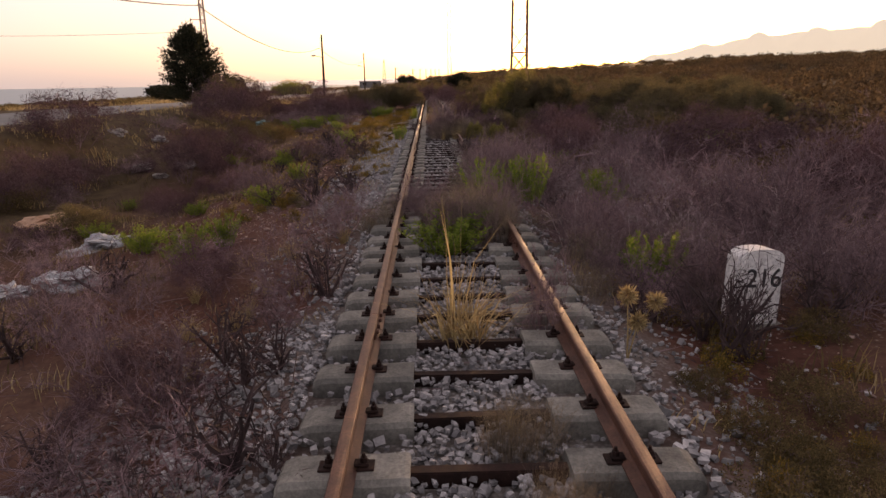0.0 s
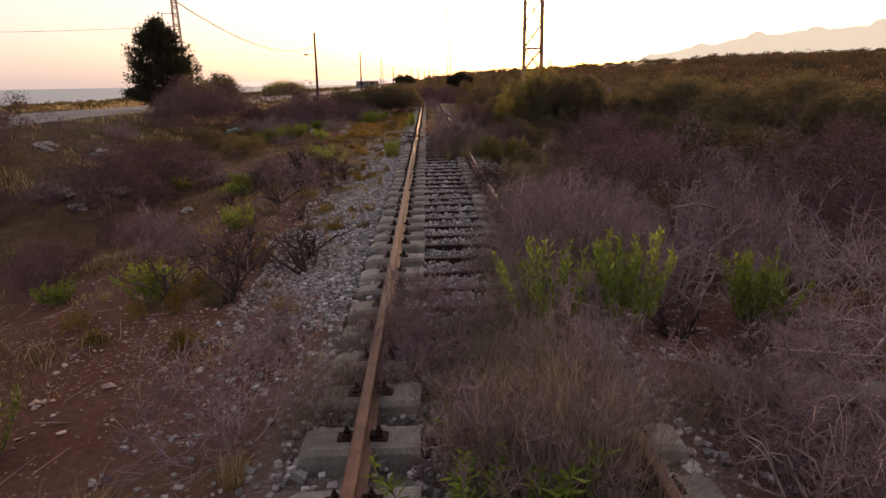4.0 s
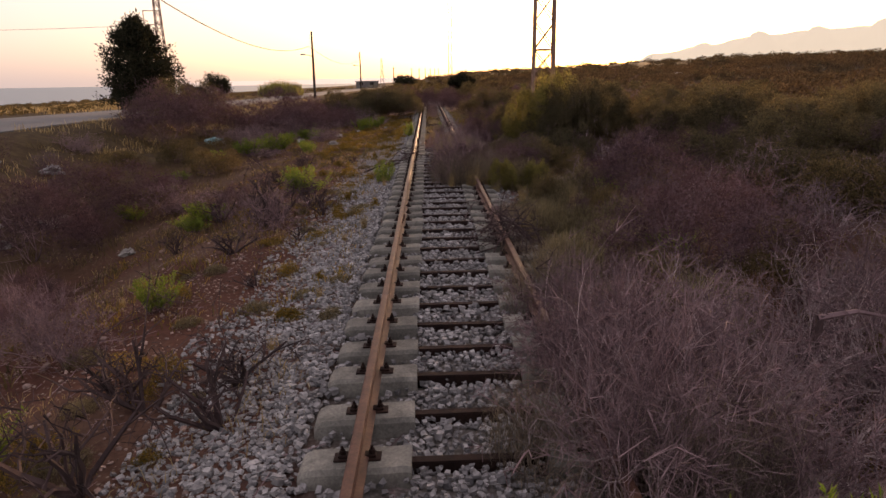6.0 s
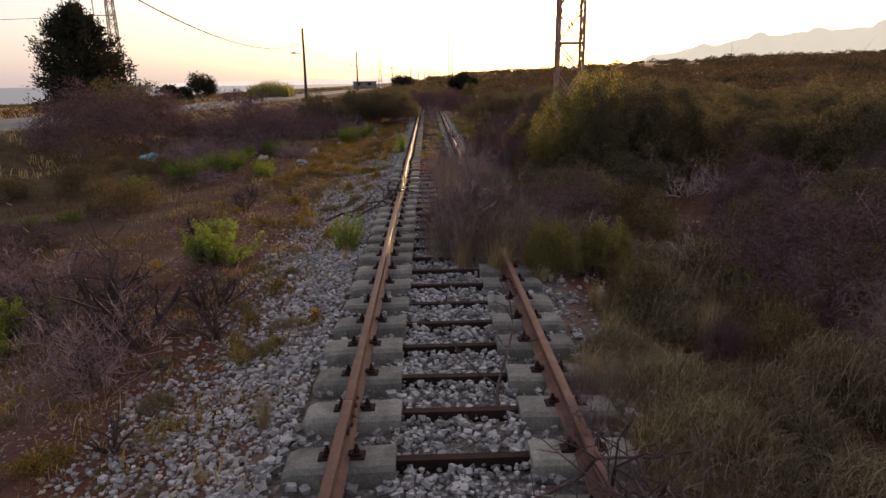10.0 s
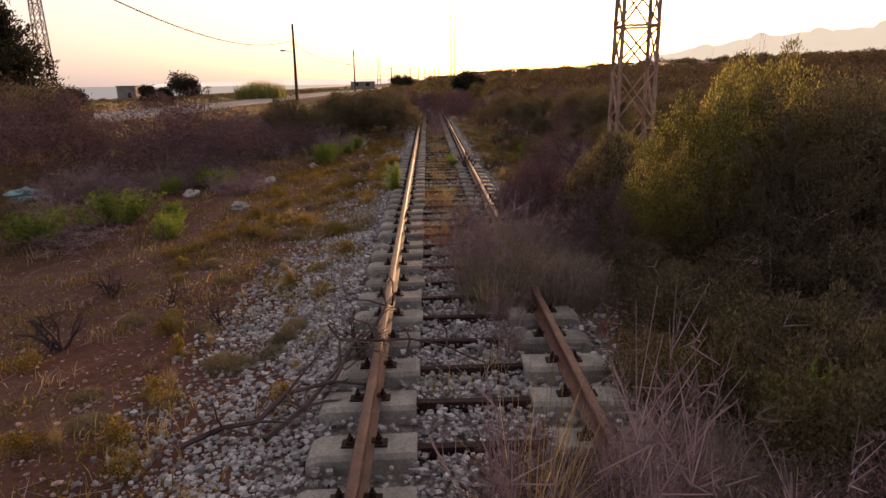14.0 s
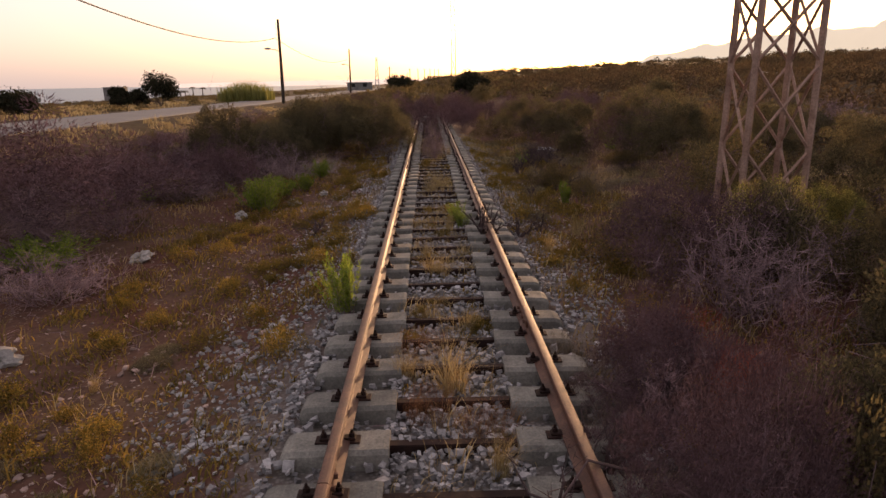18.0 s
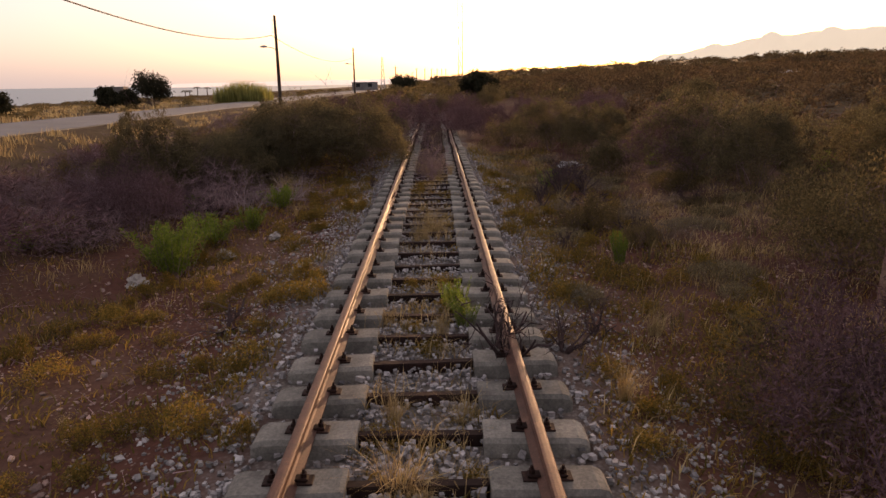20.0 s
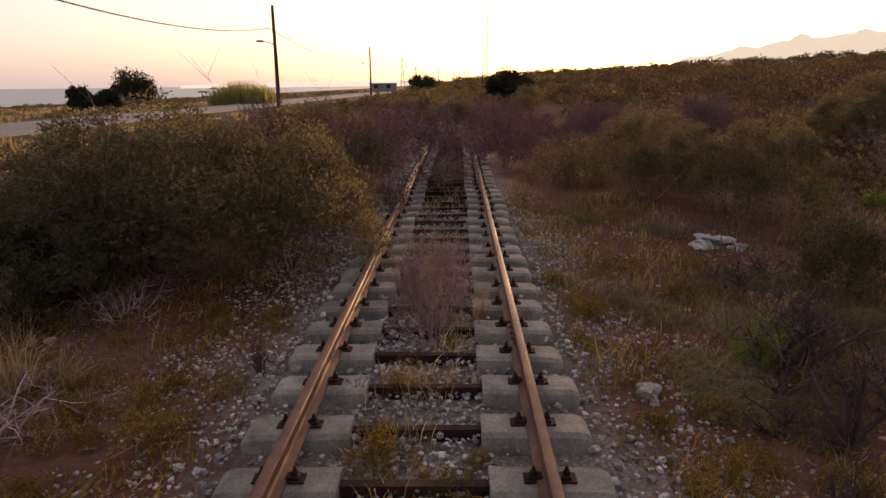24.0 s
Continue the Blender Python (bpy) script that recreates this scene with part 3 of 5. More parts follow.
def sprays(tips, r, each, short, long, radius, loose=0.7):
    """Fine straight twigs from the tips of the branches."""
    out = []
    for p, d in tips:
        for _ in range(each):
            w = d + r.normal(size=3) * loose
            q = p - d * r.uniform(0, 0.12) + w / np.linalg.norm(w) * r.uniform(short, long)
            if q[2] < 0.01:
                q[2] = 0.01
            out.append((np.array([p - d * r.uniform(0, 0.1), q]), np.array([radius, radius * 0.4])))
    return out


def twig_shrub(seed, wide=1.2, stems=16, kids=3, each=7):
    r = np.random.default_rng(seed)
    paths, tips = branching(r, 1.0, wide, stems, 2, kids, 0.0085, 0.3, start=0.25)
    t = thing("dry_shrub", "bare grey-brown shrub of tangled dry twigs", "shrub")
    stuff("branch_frame", mesh_np("branch_frame", *tubes(paths), M_TWIG), t)
    stuff("twig_tangle", mesh_np("twig_tangle", *tubes(sprays(tips, r, each, 0.06, 0.22, 0.0028)), M_TWIG), t)
    return t


def burnt_shrub(seed):
    r = np.random.default_rng(seed)
    paths, tips = branching(r, 1.0, 1.2, 7, 3, 2, 0.022, 0.42, start=0.06)
    t = thing("burnt_shrub", "leafless blackened shrub with crooked branches", "shrub")
    stuff("branch_frame", mesh_np("branch_frame", *tubes(paths, 4), M_BURNT), t)
    stuff("twig_tangle", mesh_np("twig_tangle", *tubes(sprays(tips, r, 1, 0.06, 0.18, 0.0045, 0.6)), M_BURNT), t)
    return t


def pale_shrub(seed):
    """Long bowed grey branches with short side twigs."""
    r = np.random.default_rng(seed)
    paths, tips = branching(r, 1.0, 1.9, 15, 2, 3, 0.0155, 0.24, 0.05, start=0.4)
    t = thing("bleached_shrub", "dead shrub of long bowed pale grey branches", "shrub")
    stuff("branch_frame", mesh_np("branch_frame", *tubes(paths, 4), M_PALETWIG), t)
    stuff("twig_tangle", mesh_np("twig_tangle", *tubes(sprays(tips, r, 4, 0.06, 0.2, 0.0035)), M_TWIG), t)
    return t


def wispy_weed(seed, material, label, n=400):
    """A loose stand of thin dead stems with fine side twigs."""
    r = np.random.default_rng(seed)
    a, q = r.uniform(0, 6.28, n), np.sqrt(r.uniform(0, 1, n)) * 0.45
    t = thing("dead_weed", label, "weed")
    stuff("stem", mesh_np("stem", *blades(np.cos(a) * q, np.sin(a) * q, np.zeros(n), np.full(n, 0.8), np.full(n, 0.0045), np.full(n, 0.5), r), material), t)
    m = 900
    b, p = r.uniform(0, 6.28, m), np.sqrt(r.uniform(0, 1, m)) * 0.5
    c = np.stack([np.cos(b) * p, np.sin(b) * p, r.uniform(0.08, 0.85, m) * (1 - 0.5 * p)], 1)
    w = r.normal(size=(m, 3)) * 0.6 + np.array([0, 0, 0.8])
    stuff("side_twig", mesh_np("side_twig", *slivers(c, w, 0.11, 0.004, r), material), t)
    return t


def leafy_plant(seed, stems=40, spread=0.85, material=None, name="green_plant", label="fresh yellow-green plant with narrow upright leaves"):
    """Upright stems set all along with narrow leaves."""
    r = np.random.default_rng(seed)
    paths, cs, ws = [], [], []
    for _ in range(stems):
        a, tilt = r.uniform(0, 6.28), r.uniform(0.05, spread)
        foot = np.array([math.cos(a), math.sin(a), 0]) * r.uniform(0, 0.22)
        d = np.array([math.cos(a) * tilt, math.sin(a) * tilt, 1.0])
        h = r.uniform(0.55, 1.0)
        k = 5
        pts = [foot]
        for i in range(k):
            d = d + np.array([0, 0, 0.12]) + r.normal(size=3) * 0.06
            pts.append(pts[-1] + d / np.linalg.norm(d) * h / k)
        pts = np.array(pts)
        paths.append((pts, np.linspace(0.007, 0.002, k + 1)))
        m = 80
        u = r.uniform(0.18, 1.0, m) * k
        i0 = np.minimum(u.astype(int), k - 1)
        c = pts[i0] + (pts[i0 + 1] - pts[i0]) * (u - i0)[:, None]
        out = r.normal(size=(m, 3))
        out[:, 2] = np.abs(out[:, 2]) * 0.5 + 0.75
        cs.append(c)
        ws.append(out)
    t = thing(name, label, "plant")
    stuff("stem", mesh_np("stem", *tubes(paths), M_TWIG), t)
    stuff("foliage", mesh_np("foliage", *leaves(np.concatenate(cs), np.concatenate(ws), 0.085, 0.017, r), material or M_GREENLEAF), t)
    return t


def bush(seed, name, label, material, clumps=60, per=190, leaf=0.026, squat=0.8, twigs=True, category="bush", clump=(0.07, 0.16), twig_material=None, wood=0.009):
    """A dense bush one metre wide: uneven clumps of small leaves round inner branches."""
    r = np.random.default_rng(seed)
    paths, tips = branching(r, squat, 1.1, 8, 2, 2, wood, 0.25)
    n = clumps
    a = r.uniform(0, 6.28, n)
    rad = np.sqrt(r.uniform(0.02, 1, n)) * 0.46
    lobes = 1 + 0.22 * np.sin(a * 3 + seed) + 0.15 * np.sin(a * 5 + 2 * seed)
    hgt = squat * np.sqrt(np.clip(1 - (rad / 0.52) ** 2, 0.03, 1)) * (1 - (1 - r.uniform(0.25, 1.0, n)) ** 2) * (0.85 + 0.3 * (lobes - 1))
    centre = np.stack([np.cos(a) * rad * lobes, np.sin(a) * rad * lobes, np.maximum(hgt - 0.05, 0.03)], 1)
    size = r.uniform(*clump, n)
    off = r.normal(size=(n, per, 3))
    off /= np.linalg.norm(off, axis=2)[:, :, None]
    ways = off + r.normal(size=off.shape) * 0.5 + np.array([0, 0, 0.35])
    c = centre[:, None] + off * (size[:, None] * np.cbrt(r.uniform(0.1, 1.25, (n, per))))[:, :, None] * np.array([1, 1, 0.85])
    c = c.reshape(-1, 3)
    keep = c[:, 2] > 0.005
    t = thing(name, label, category)
    if twigs:
        stuff("branch_frame", mesh_np("branch_frame", *tubes(paths + sprays(tips, r, 3, 0.06, 0.16, wood * 0.22)), twig_material or M_TWIG), t)
    if material is M_WITHER:
        stuff("foliage", mesh_np("foliage", *slivers(c[keep], ways.reshape(-1, 3)[keep], leaf, leaf * 0.16, r), material), t)
    else:
        stuff("foliage", mesh_np("foliage", *leaves(c[keep], ways.reshape(-1, 3)[keep], leaf, leaf * 0.5, r), material), t)
    return t


def grass_tuft(seed, n=150, material=None, name="grass_tuft", label="dry straw-coloured tuft of grass", spread=0.2, lean=0.95):
    r = np.random.default_rng(seed)
    a, q = r.uniform(0, 6.28, n), np.sqrt(r.uniform(0, 1, n)) * spread
    t = thing(name, label, "grass")
    stuff("tuft", mesh_np("tuft", *blades(np.cos(a) * q, np.sin(a) * q, np.zeros(n), np.full(n, 0.85), np.full(n, 0.012), np.full(n, lean), r), material or M_STRAW), t)
    m = n // 5
    foot = np.stack([np.cos(a[:m]) * q[:m], np.sin(a[:m]) * q[:m], np.zeros(m)], 1)
    tip = foot * (1 + r.uniform(0.5, 2.0, (m, 1))) + np.array([0, 0, 1.0]) * r.uniform(0.6, 1.1, (m, 1))
    stuff("seed_stalk", mesh_np("seed_stalk", *tubes([(np.array([f, (f * 2 + g) / 3 + (0, 0, 0.08), g]), np.array([0.004, 0.003, 0.0016])) for f, g in zip(foot, tip)]), M_STRAW), t)
    return t


def tussock(seed):
    """A soft rounded hummock of fine grass."""
    r = np.random.default_rng(seed)
    n = 2600
    a, q = r.uniform(0, 6.28, n), np.sqrt(r.uniform(0, 1, n)) * 0.42
    z = 0.38 * np.sqrt(np.clip(1 - (q / 0.42) ** 2, 0, 1)) * r.uniform(0.2, 1.0, n)
    t = thing("grass_mound", "soft rounded hummock of brownish dry grass", "grass")
    stuff("tuft", mesh_np("tuft", *blades(np.cos(a) * q, np.sin(a) * q, z, np.full(n, 0.12), np.full(n, 0.005), np.full(n, 1.3), r), M_MOUND), t)
    return t


DARK_LABEL = "dense dark olive-green bush with small leaves"
KINDS = {
    "twig": [twig_shrub(s) for s in (21, 22, 23, 24, 25)],
    "thicket": [twig_shrub(s, 1.6, 26, 3, 7) for s in (26, 27, 28)],
    "burnt": [burnt_shrub(s) for s in (31, 32, 33)],
    "pale": [pale_shrub(s) for s in (34, 35, 36)],
    "wisp": [wispy_weed(s, M_DEADSTEM, "loose stand of thin grey-brown dead weed stems") for s in (37, 38, 39)],
    "red": [wispy_weed(s, M_REDSTEM, "reddish-brown dry grass standing between the rails", 240) for s in (44, 45)],
    "green": [leafy_plant(s) for s in (41, 42, 43)],
    "dark": [bush(s, "dark_bush", DARK_LABEL, M_DARKLEAF) for s in (51, 52, 53)],
    "big": [bush(s, "tall_bush", "tall spreading dark bush with sunlit leaf edges", M_DARKLEAF, 290, 115, 0.0145, 0.8, True, "bush", (0.028, 0.08), None, 0.004) for s in (54, 55, 56)],
    # same shape as the first tall bush, with sunlight in its leaf colour
    "sun_tinted": [bush(54, "tall_bush", "tall leafy bush with sunlight painted into its yellow-green leaves", M_SUNTINTLEAF, 300, 130, 0.0145, 0.8, True, "bush", (0.028, 0.08), None, 0.004)],
    "brown": [bush(s, "withered_bush", "dense dark brown bush of fine dead twigs", M_WITHER, 120, 165, 0.025, 0.75, True, "bush", (0.05, 0.12), None, 0.005) for s in (57, 58, 59)],
    "olive": [bush(s, "olive_scrub", "low soft mound of dull olive scrub", M_OLIVE, 60, 120, 0.026, 0.6) for s in (61, 62, 63)],
    "crimson": [wispy_weed(s, M_CRIMSON, "dead shrub of rust-red withered twigs", 90) for s in (46, 47)],
    "mound": [tussock(s) for s in (91, 92, 93)],
    "straw": [grass_tuft(s) for s in (71, 72, 73)],
    "stalk": [grass_tuft(74, 11, None, "straw_stalks", "few tall thin pale straw stalks with seed heads", 0.07, 0.45)],
    "gold": [bush(s, "golden_weed", "low golden-yellow flowering weed", M_WEED, 26, 60, 0.045, 0.5, False, "weed") for s in (81, 82)],
}


def natural_size(t):
    """Height and width of a plant as built, leaving out the few farthest tips."""
    v = np.concatenate([np.array([q.co[:] for q in o.data.vertices]) for o in t.children])
    return np.percentile(v[:, 2], 98), 2 * np.percentile(np.hypot(v[:, 0], v[:, 1]), 96)


NATURAL = {k: [natural_size(t) for t in forms] for k, forms in KINDS.items()}
PLACED = {k: 0 for k in KINDS}
vr = np.random.default_rng(99)


def plant(kind, x, y, high, wide, sink=0.03, label="", on=None):
    """Stands a plant of that kind on the ground, so high and so wide."""
    if kind == "dark" and x < -3 and y < 50 and int(abs(x) * 13 + y * 5) % 5 < 3:
        kind = "brown"
    if kind == "dark" and wide > 1.9:
        kind = "big"
    if kind == "twig" and wide > 1.5:
        kind = "brown" if wide > 2.6 or int(x * 7 + y * 3) % 5 < 1 else "thicket"
    if kind == "mound":
        high *= 0.6
    n = PLACED[kind]
    PLACED[kind] += 1
    forms = KINDS[kind]
    z = float(ground_z(x, y)) - sink if on is None else on
    m = Matrix.LocRotScale((x, y, z), Euler((vr.normal() * 0.04, vr.normal() * 0.04, vr.uniform(0, 6.28))), None)
    src = forms[n % len(forms)]
    natural = NATURAL[kind][n % len(forms)]
    if n < len(forms):
        ob = src
        ob.matrix_basis = m
    else:
        ob = copy_thing(src, m)
    w, h = wide / natural[1], high / natural[0]
    ob.scale = (w, w * vr.uniform(0.9, 1.1), h)
    return tagged(ob, label)

# ---- shrubs and plants where they stand: x, y, height, width ----
for spot in ((-2.74, 16.1, 1.11, 1.37), (-2.74, 5.95, 0.59, 0.72), (-2.19, 5.74, 0.34, 0.51), (-1.24, 5.57, 0.57, 0.55), (2.18, 7.3, 1.19, 0.68), (-2.7, 14.96, 0.88, 1.26), (-1.95, 15.7, 1.0, 1.35), (2.81, 15.97, 1.02, 0.37), (-3.48, 24.12, 1.24, 1.76), (-3.71, 24.64, 1.41, 1.85), (-2.63, 22.01, 0.57, 0.69), (-4.4, 31.9, 0.65, 0.93), (-0.98, 30.72, 0.76, 0.67), (1.32, 43.12, 0.55, 0.88), (0.91, 36.53, 0.56, 0.52), (0.13, 34.9, 0.71, 0.76), (-2.27, 44.36, 0.43, 1.69), (2.43, 51.05, 0.71, 0.6), (-1.4, 52.94, 0.64, 0.29), (3.25, 53.32, 0.54, 0.86), (3.04, 52.11, 1.03, 0.96), (-1.43, 52.99, 0.52, 0.29), (-0.47, 52.44, 0.35, 0.3), (0.73, 42.83, 0.77, 0.94),):
    plant("burnt", *spot)
for spot in ((-1.85, 9.14, 0.9, 1.08), (-2.32, 6.67, 0.89, 0.97), (-12.12, 21.03, 1.67, 3.03), (-7.65, 44.23, 2.32, 5.53), (0.66, 7.49, 0.77, 0.69), (3.62, 12.03, 1.25, 1.97), (4.2, 10.12, 1.31, 1.83), (3.7, 8.0, 1.0, 1.2), (2.64, 8.7, 0.99, 1.33), (1.72, 9.9, 1.0, 1.27), (-1.68, 11.61, 0.77, 1.36), (3.39, 19.39, 1.51, 3.08), (6.36, 17.35, 1.46, 3.4), (6.26, 12.68, 1.22, 1.91), (-12.57, 24.07, 1.06, 2.92), (-3.33, 23.09, 0.9, 1.4), (1.02, 15.64, 0.96, 1.29), (1.61, 15.11, 1.0, 1.08), (3.6, 15.97, 1.03, 1.5), (3.47, 14.82, 1.14, 1.04), (-0.55, 13.26, 0.73, 0.83),):
    plant("twig", *spot)
for spot in ((-0.03, 13.11, 0.71, 0.8), (-0.39, 14.02, 0.38, 0.71), (-11.64, 74.84, 1.1, 2.6), (-6.32, 79.53, 1.1, 2.6), (1.91, 27.39, 1.11, 2.1), (8.32, 22.62, 0.96, 2.05), (4.3, 24.52, 1.48, 3.01), (5.62, 21.52, 1.0, 2.22), (4.22, 22.66, 1.02, 2.02), (2.77, 16.89, 0.81, 0.99), (0.96, 16.44, 0.49, 0.81), (0.28, 27.53, 1.44, 1.47), (0.85, 21.44, 0.58, 0.48), (0.21, 26.4, 1.3, 1.22), (-4.76, 25.29, 0.83, 1.15), (-10.29, 56.2, 1.1, 2.6), (-6.06, 59.97, 1.1, 2.6), (0.26, 32.53, 1.3, 1.36), (0.36, 30.65, 0.76, 0.57), (-4.81, 50.71, 1.1, 2.6), (-3.53, 62.34, 2.07, 4.26), (3.12, 41.12, 1.42, 2.44), (2.2, 35.9, 0.4, 1.37), (-7.0, 36.92, 0.32, 2.32),):
    plant("twig", *spot)
for spot in ((-1.24, 62.02, 1.86, 4.11), (4.3, 40.84, 0.92, 1.81), (2.81, 35.31, 0.74, 1.02), (-6.4, 49.83, 1.1, 1.79), (-2.51, 59.03, 2.15, 3.06), (0.03, 54.43, 1.03, 0.78), (1.74, 66.2, 1.75, 2.77), (0.05, 53.57, 1.14, 0.9), (-8.35, 50.3, 1.1, 2.6),):
    plant("twig", *spot)
for spot in ((-3.78, 11.03, 0.57, 0.72), (-3.43, 11.72, 0.53, 0.52), (2.08, 9.03, 0.69, 0.7), (-0.03, 10.33, 0.53, 1.33), (0.66, 13.1, 0.82, 0.74), (1.44, 13.3, 0.9, 0.74), (2.81, 13.61, 0.77, 0.7), (-3.75, 15.26, 0.41, 0.82), (-5.46, 25.6, 0.44, 1.02), (-3.79, 27.37, 0.46, 0.9), (2.27, 29.39, 0.68, 0.62), (-7.61, 36.74, 0.63, 1.45), (-6.89, 38.24, 0.71, 1.76), (-6.24, 42.68, 0.47, 1.25), (-3.79, 48.35, 0.51, 1.1), (-1.1, 39.66, 0.69, 0.55), (-4.1, 47.15, 0.6, 0.95), (-6.15, 42.53, 0.53, 1.35), (-7.04, 41.64, 0.34, 0.67), (0.42, 43.75, 0.35, 0.29), (-3.78, 46.6, 0.8, 0.95), (-3.44, 49.33, 0.44, 0.7), (0.32, 44.11, 0.43, 0.29), (2.8, 46.39, 0.53, 0.3),):
    plant("green", *spot)
for spot in ((-3.3, 51.26, 0.5, 0.85), (2.95, 53.43, 0.44, 0.57), (-1.48, 27.1, 0.55, 0.7), (-3.52, 27.38, 0.63, 1.13),):
    plant("green", *spot)
# those round (4, 32.5) make up the shaded side of one big bush
for spot in ((-14.13, 27.63, 2.16, 4.46), (-8.8, 24.32, 1.75, 3.55), (-12.48, 41.62, 2.6, 5.66), (8.52, 29.97, 1.96, 2.95), (-13.87, 46.56, 2.58, 5.34), (-8.84, 27.06, 1.56, 3.89), (-11.97, 44.91, 2.44, 4.35), (-3.79, 56.5, 2.19, 4.52), (2.47, 35.32, 1.67, 1.7), (8.17, 44.55, 1.57, 2.46), (-5.46, 49.14, 1.35, 2.09), (6.5, 52.94, 2.04, 2.91), (7.0, 50.88, 1.83, 2.45), (-2.37, 59.46, 2.16, 2.95), (4.47, 61.73, 1.82, 3.09), (5.79, 59.3, 1.81, 2.86), (5.18, 55.71, 1.02, 1.57), (2.57, 36.71, 0.92, 1.15), (4.13, 40.69, 1.25, 1.31), (-5.98, 51.19, 2.04, 2.25), (2.2, 27.73, 0.99, 1.37), (9.6, 33.0, 2.0, 3.2), (-1.94, 56.09, 1.95, 3.0), (-4.9, 53.2, 1.5, 2.2), (-4.3, 55.4, 1.8, 2.4), (-5.9, 54.4, 1.4, 2.6), (6.3, 34.6, 2.3, 3.4), (5.4, 33.3, 2.3, 2.4), (4.5, 33.2, 2.4, 2.4), (4.0, 32.5, 1.8, 2.0), (3.2, 31.8, 0.9, 1.6), (2.3, 32.8, 0.75, 1.2), (4.2, 31.2, 1.1, 1.7), (2.2, 31.3, 0.6, 1.0), (3.1, 30.4, 0.75, 1.4)):
    plant("dark", *spot)
for spot in ((-0.05, 7.4, 0.7, 1.45), (0.17, 5.91, 0.35, 0.43), (0.08, 27.75, 1.3, 0.93), (-1.45, 21.96, 0.46, 0.3), (0.01, 37.74, 0.65, 0.75), (-0.13, 41.02, 0.47, 0.73), (0.09, 47.97, 0.45, 0.8), (-3.55, 52.95, 0.73, 0.88), (0.49, 53.98, 0.59, 0.34), (-3.16, 53.04, 0.48, 0.6),):
    plant("straw", *spot)
for spot in ((1.45, 18.83, 1.01, 1.04), (1.62, 21.25, 0.88, 1.02), (2.48, 20.69, 0.92, 1.34), (2.56, 18.94, 0.87, 1.18), (2.75, 17.76, 0.94, 1.27), (1.61, 17.16, 0.75, 0.86), (2.35, 24.49, 1.01, 1.25), (2.02, 26.44, 1.16, 1.4), (3.28, 25.12, 1.16, 1.64), (1.69, 22.23, 0.78, 0.82), (2.33, 22.1, 0.87, 1.07), (3.23, 22.43, 1.01, 1.15),):
    plant("mound", *spot)
for spot in ((3.46, 35.83, 1.27, 1.46), (1.93, 33.71, 1.19, 1.34), (1.44, 35.88, 1.31, 1.17), (1.59, 37.73, 0.91, 1.01), (6.59, 53.81, 1.85, 3.52), (-6.6, 51.6, 1.3, 2.4),):
    plant("brown", *spot)
for spot in ((1.5, 29.81, 0.57, 0.98), (2.86, 29.66, 0.93, 0.96), (4.61, 37.93, 1.27, 1.71), (6.48, 46.72, 1.19, 2.42), (3.14, 41.79, 0.8, 1.78), (2.98, 48.56, 0.65, 0.86), (3.41, 47.31, 0.42, 0.61), (3.14, 63.94, 1.14, 2.15),):
    plant("olive", *spot)
for spot in ((-0.2, 51.6, 0.28, 0.58),):
    plant("gold", *spot)
# leaves coloured as if sunlit; the last three are that big bush's lit edge
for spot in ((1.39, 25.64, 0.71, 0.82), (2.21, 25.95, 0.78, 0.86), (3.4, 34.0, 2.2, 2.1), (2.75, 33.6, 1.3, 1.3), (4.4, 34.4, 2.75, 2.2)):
    plant("sun_tinted", *spot)

# ---- thickets and scrub that fill the banks ----
fr = np.random.default_rng(123)


def fill(kind, count, x0, x1, y0, y1, high, wide):
    for _ in range(count):
        h, x, y, w = fr.uniform(*high), round(fr.uniform(x0, x1), 2), round(fr.uniform(y0, y1), 2), fr.uniform(*wide)
        # bare dark soil lies round the pair of fresh green plants
        if h > 0.35 and 0.9 < x < 4.2 and 12.0 < y < 14.2 and kind in ("twig", "pale", "wisp", "brown"):
            y += 2.4
        plant(kind, x, y, h, w)


fill("brown", 10, -11, -6, 46, 60, (0.6, 1.0), (1.8, 2.6))
fill("dark", 9, -6.5, -3.6, 54, 64, (1.1, 1.6), (1.9, 2.6))
fill("brown", 8, -9, -4.5, 60, 72, (0.9, 1.3), (1.8, 2.4))
fill("brown", 10, 4.5, 11, 58, 74, (1.0, 1.7), (1.8, 2.8))
fill("brown", 8, 6, 12, 14, 40, (0.8, 1.4), (1.6, 2.6))
fill("twig", 6, -12, -5.5, 50, 72, (0.7, 1.1), (1.4, 2.0))
fill("olive", 9, -13, -6, 44, 70, (0.4, 0.7), (1.2, 1.8))
fill("dark", 5, -8, -4.5, 60, 76, (1.0, 1.5), (1.8, 2.4))
fill("brown", 10, -4.5, 4.5, 67, 82, (1.0, 1.8), (1.6, 2.4))
fill("dark", 5, -5, 5, 74, 90, (1.2, 1.8), (1.6, 2.4))
fill("twig", 14, 4, 11, 9, 30, (0.8, 1.5), (1.5, 2.4))
fill("twig", 9, 3.5, 9, 26, 42, (0.7, 1.2), (1.4, 2.0))
fill("twig", 12, 3.6, 7.5, 5.5, 12, (0.7, 1.3), (1.2, 1.8))
fill("twig", 6, 1.5, 2.3, 9.5, 13, (0.5, 0.9), (0.9, 1.3))
fill("twig", 5, 9, 13, 46, 62, (0.9, 1.4), (1.6, 2.2))
fill("twig", 7, -4.6, -1.7, 4.5, 14, (0.4, 0.7), (0.8, 1.2))
fill("straw", 16, -3.4, -1.5, 4.5, 12, (0.2, 0.4), (0.3, 0.5))
fill("twig", 8, -7, -4, 7, 18, (0.6, 1.0), (1.0, 1.4))
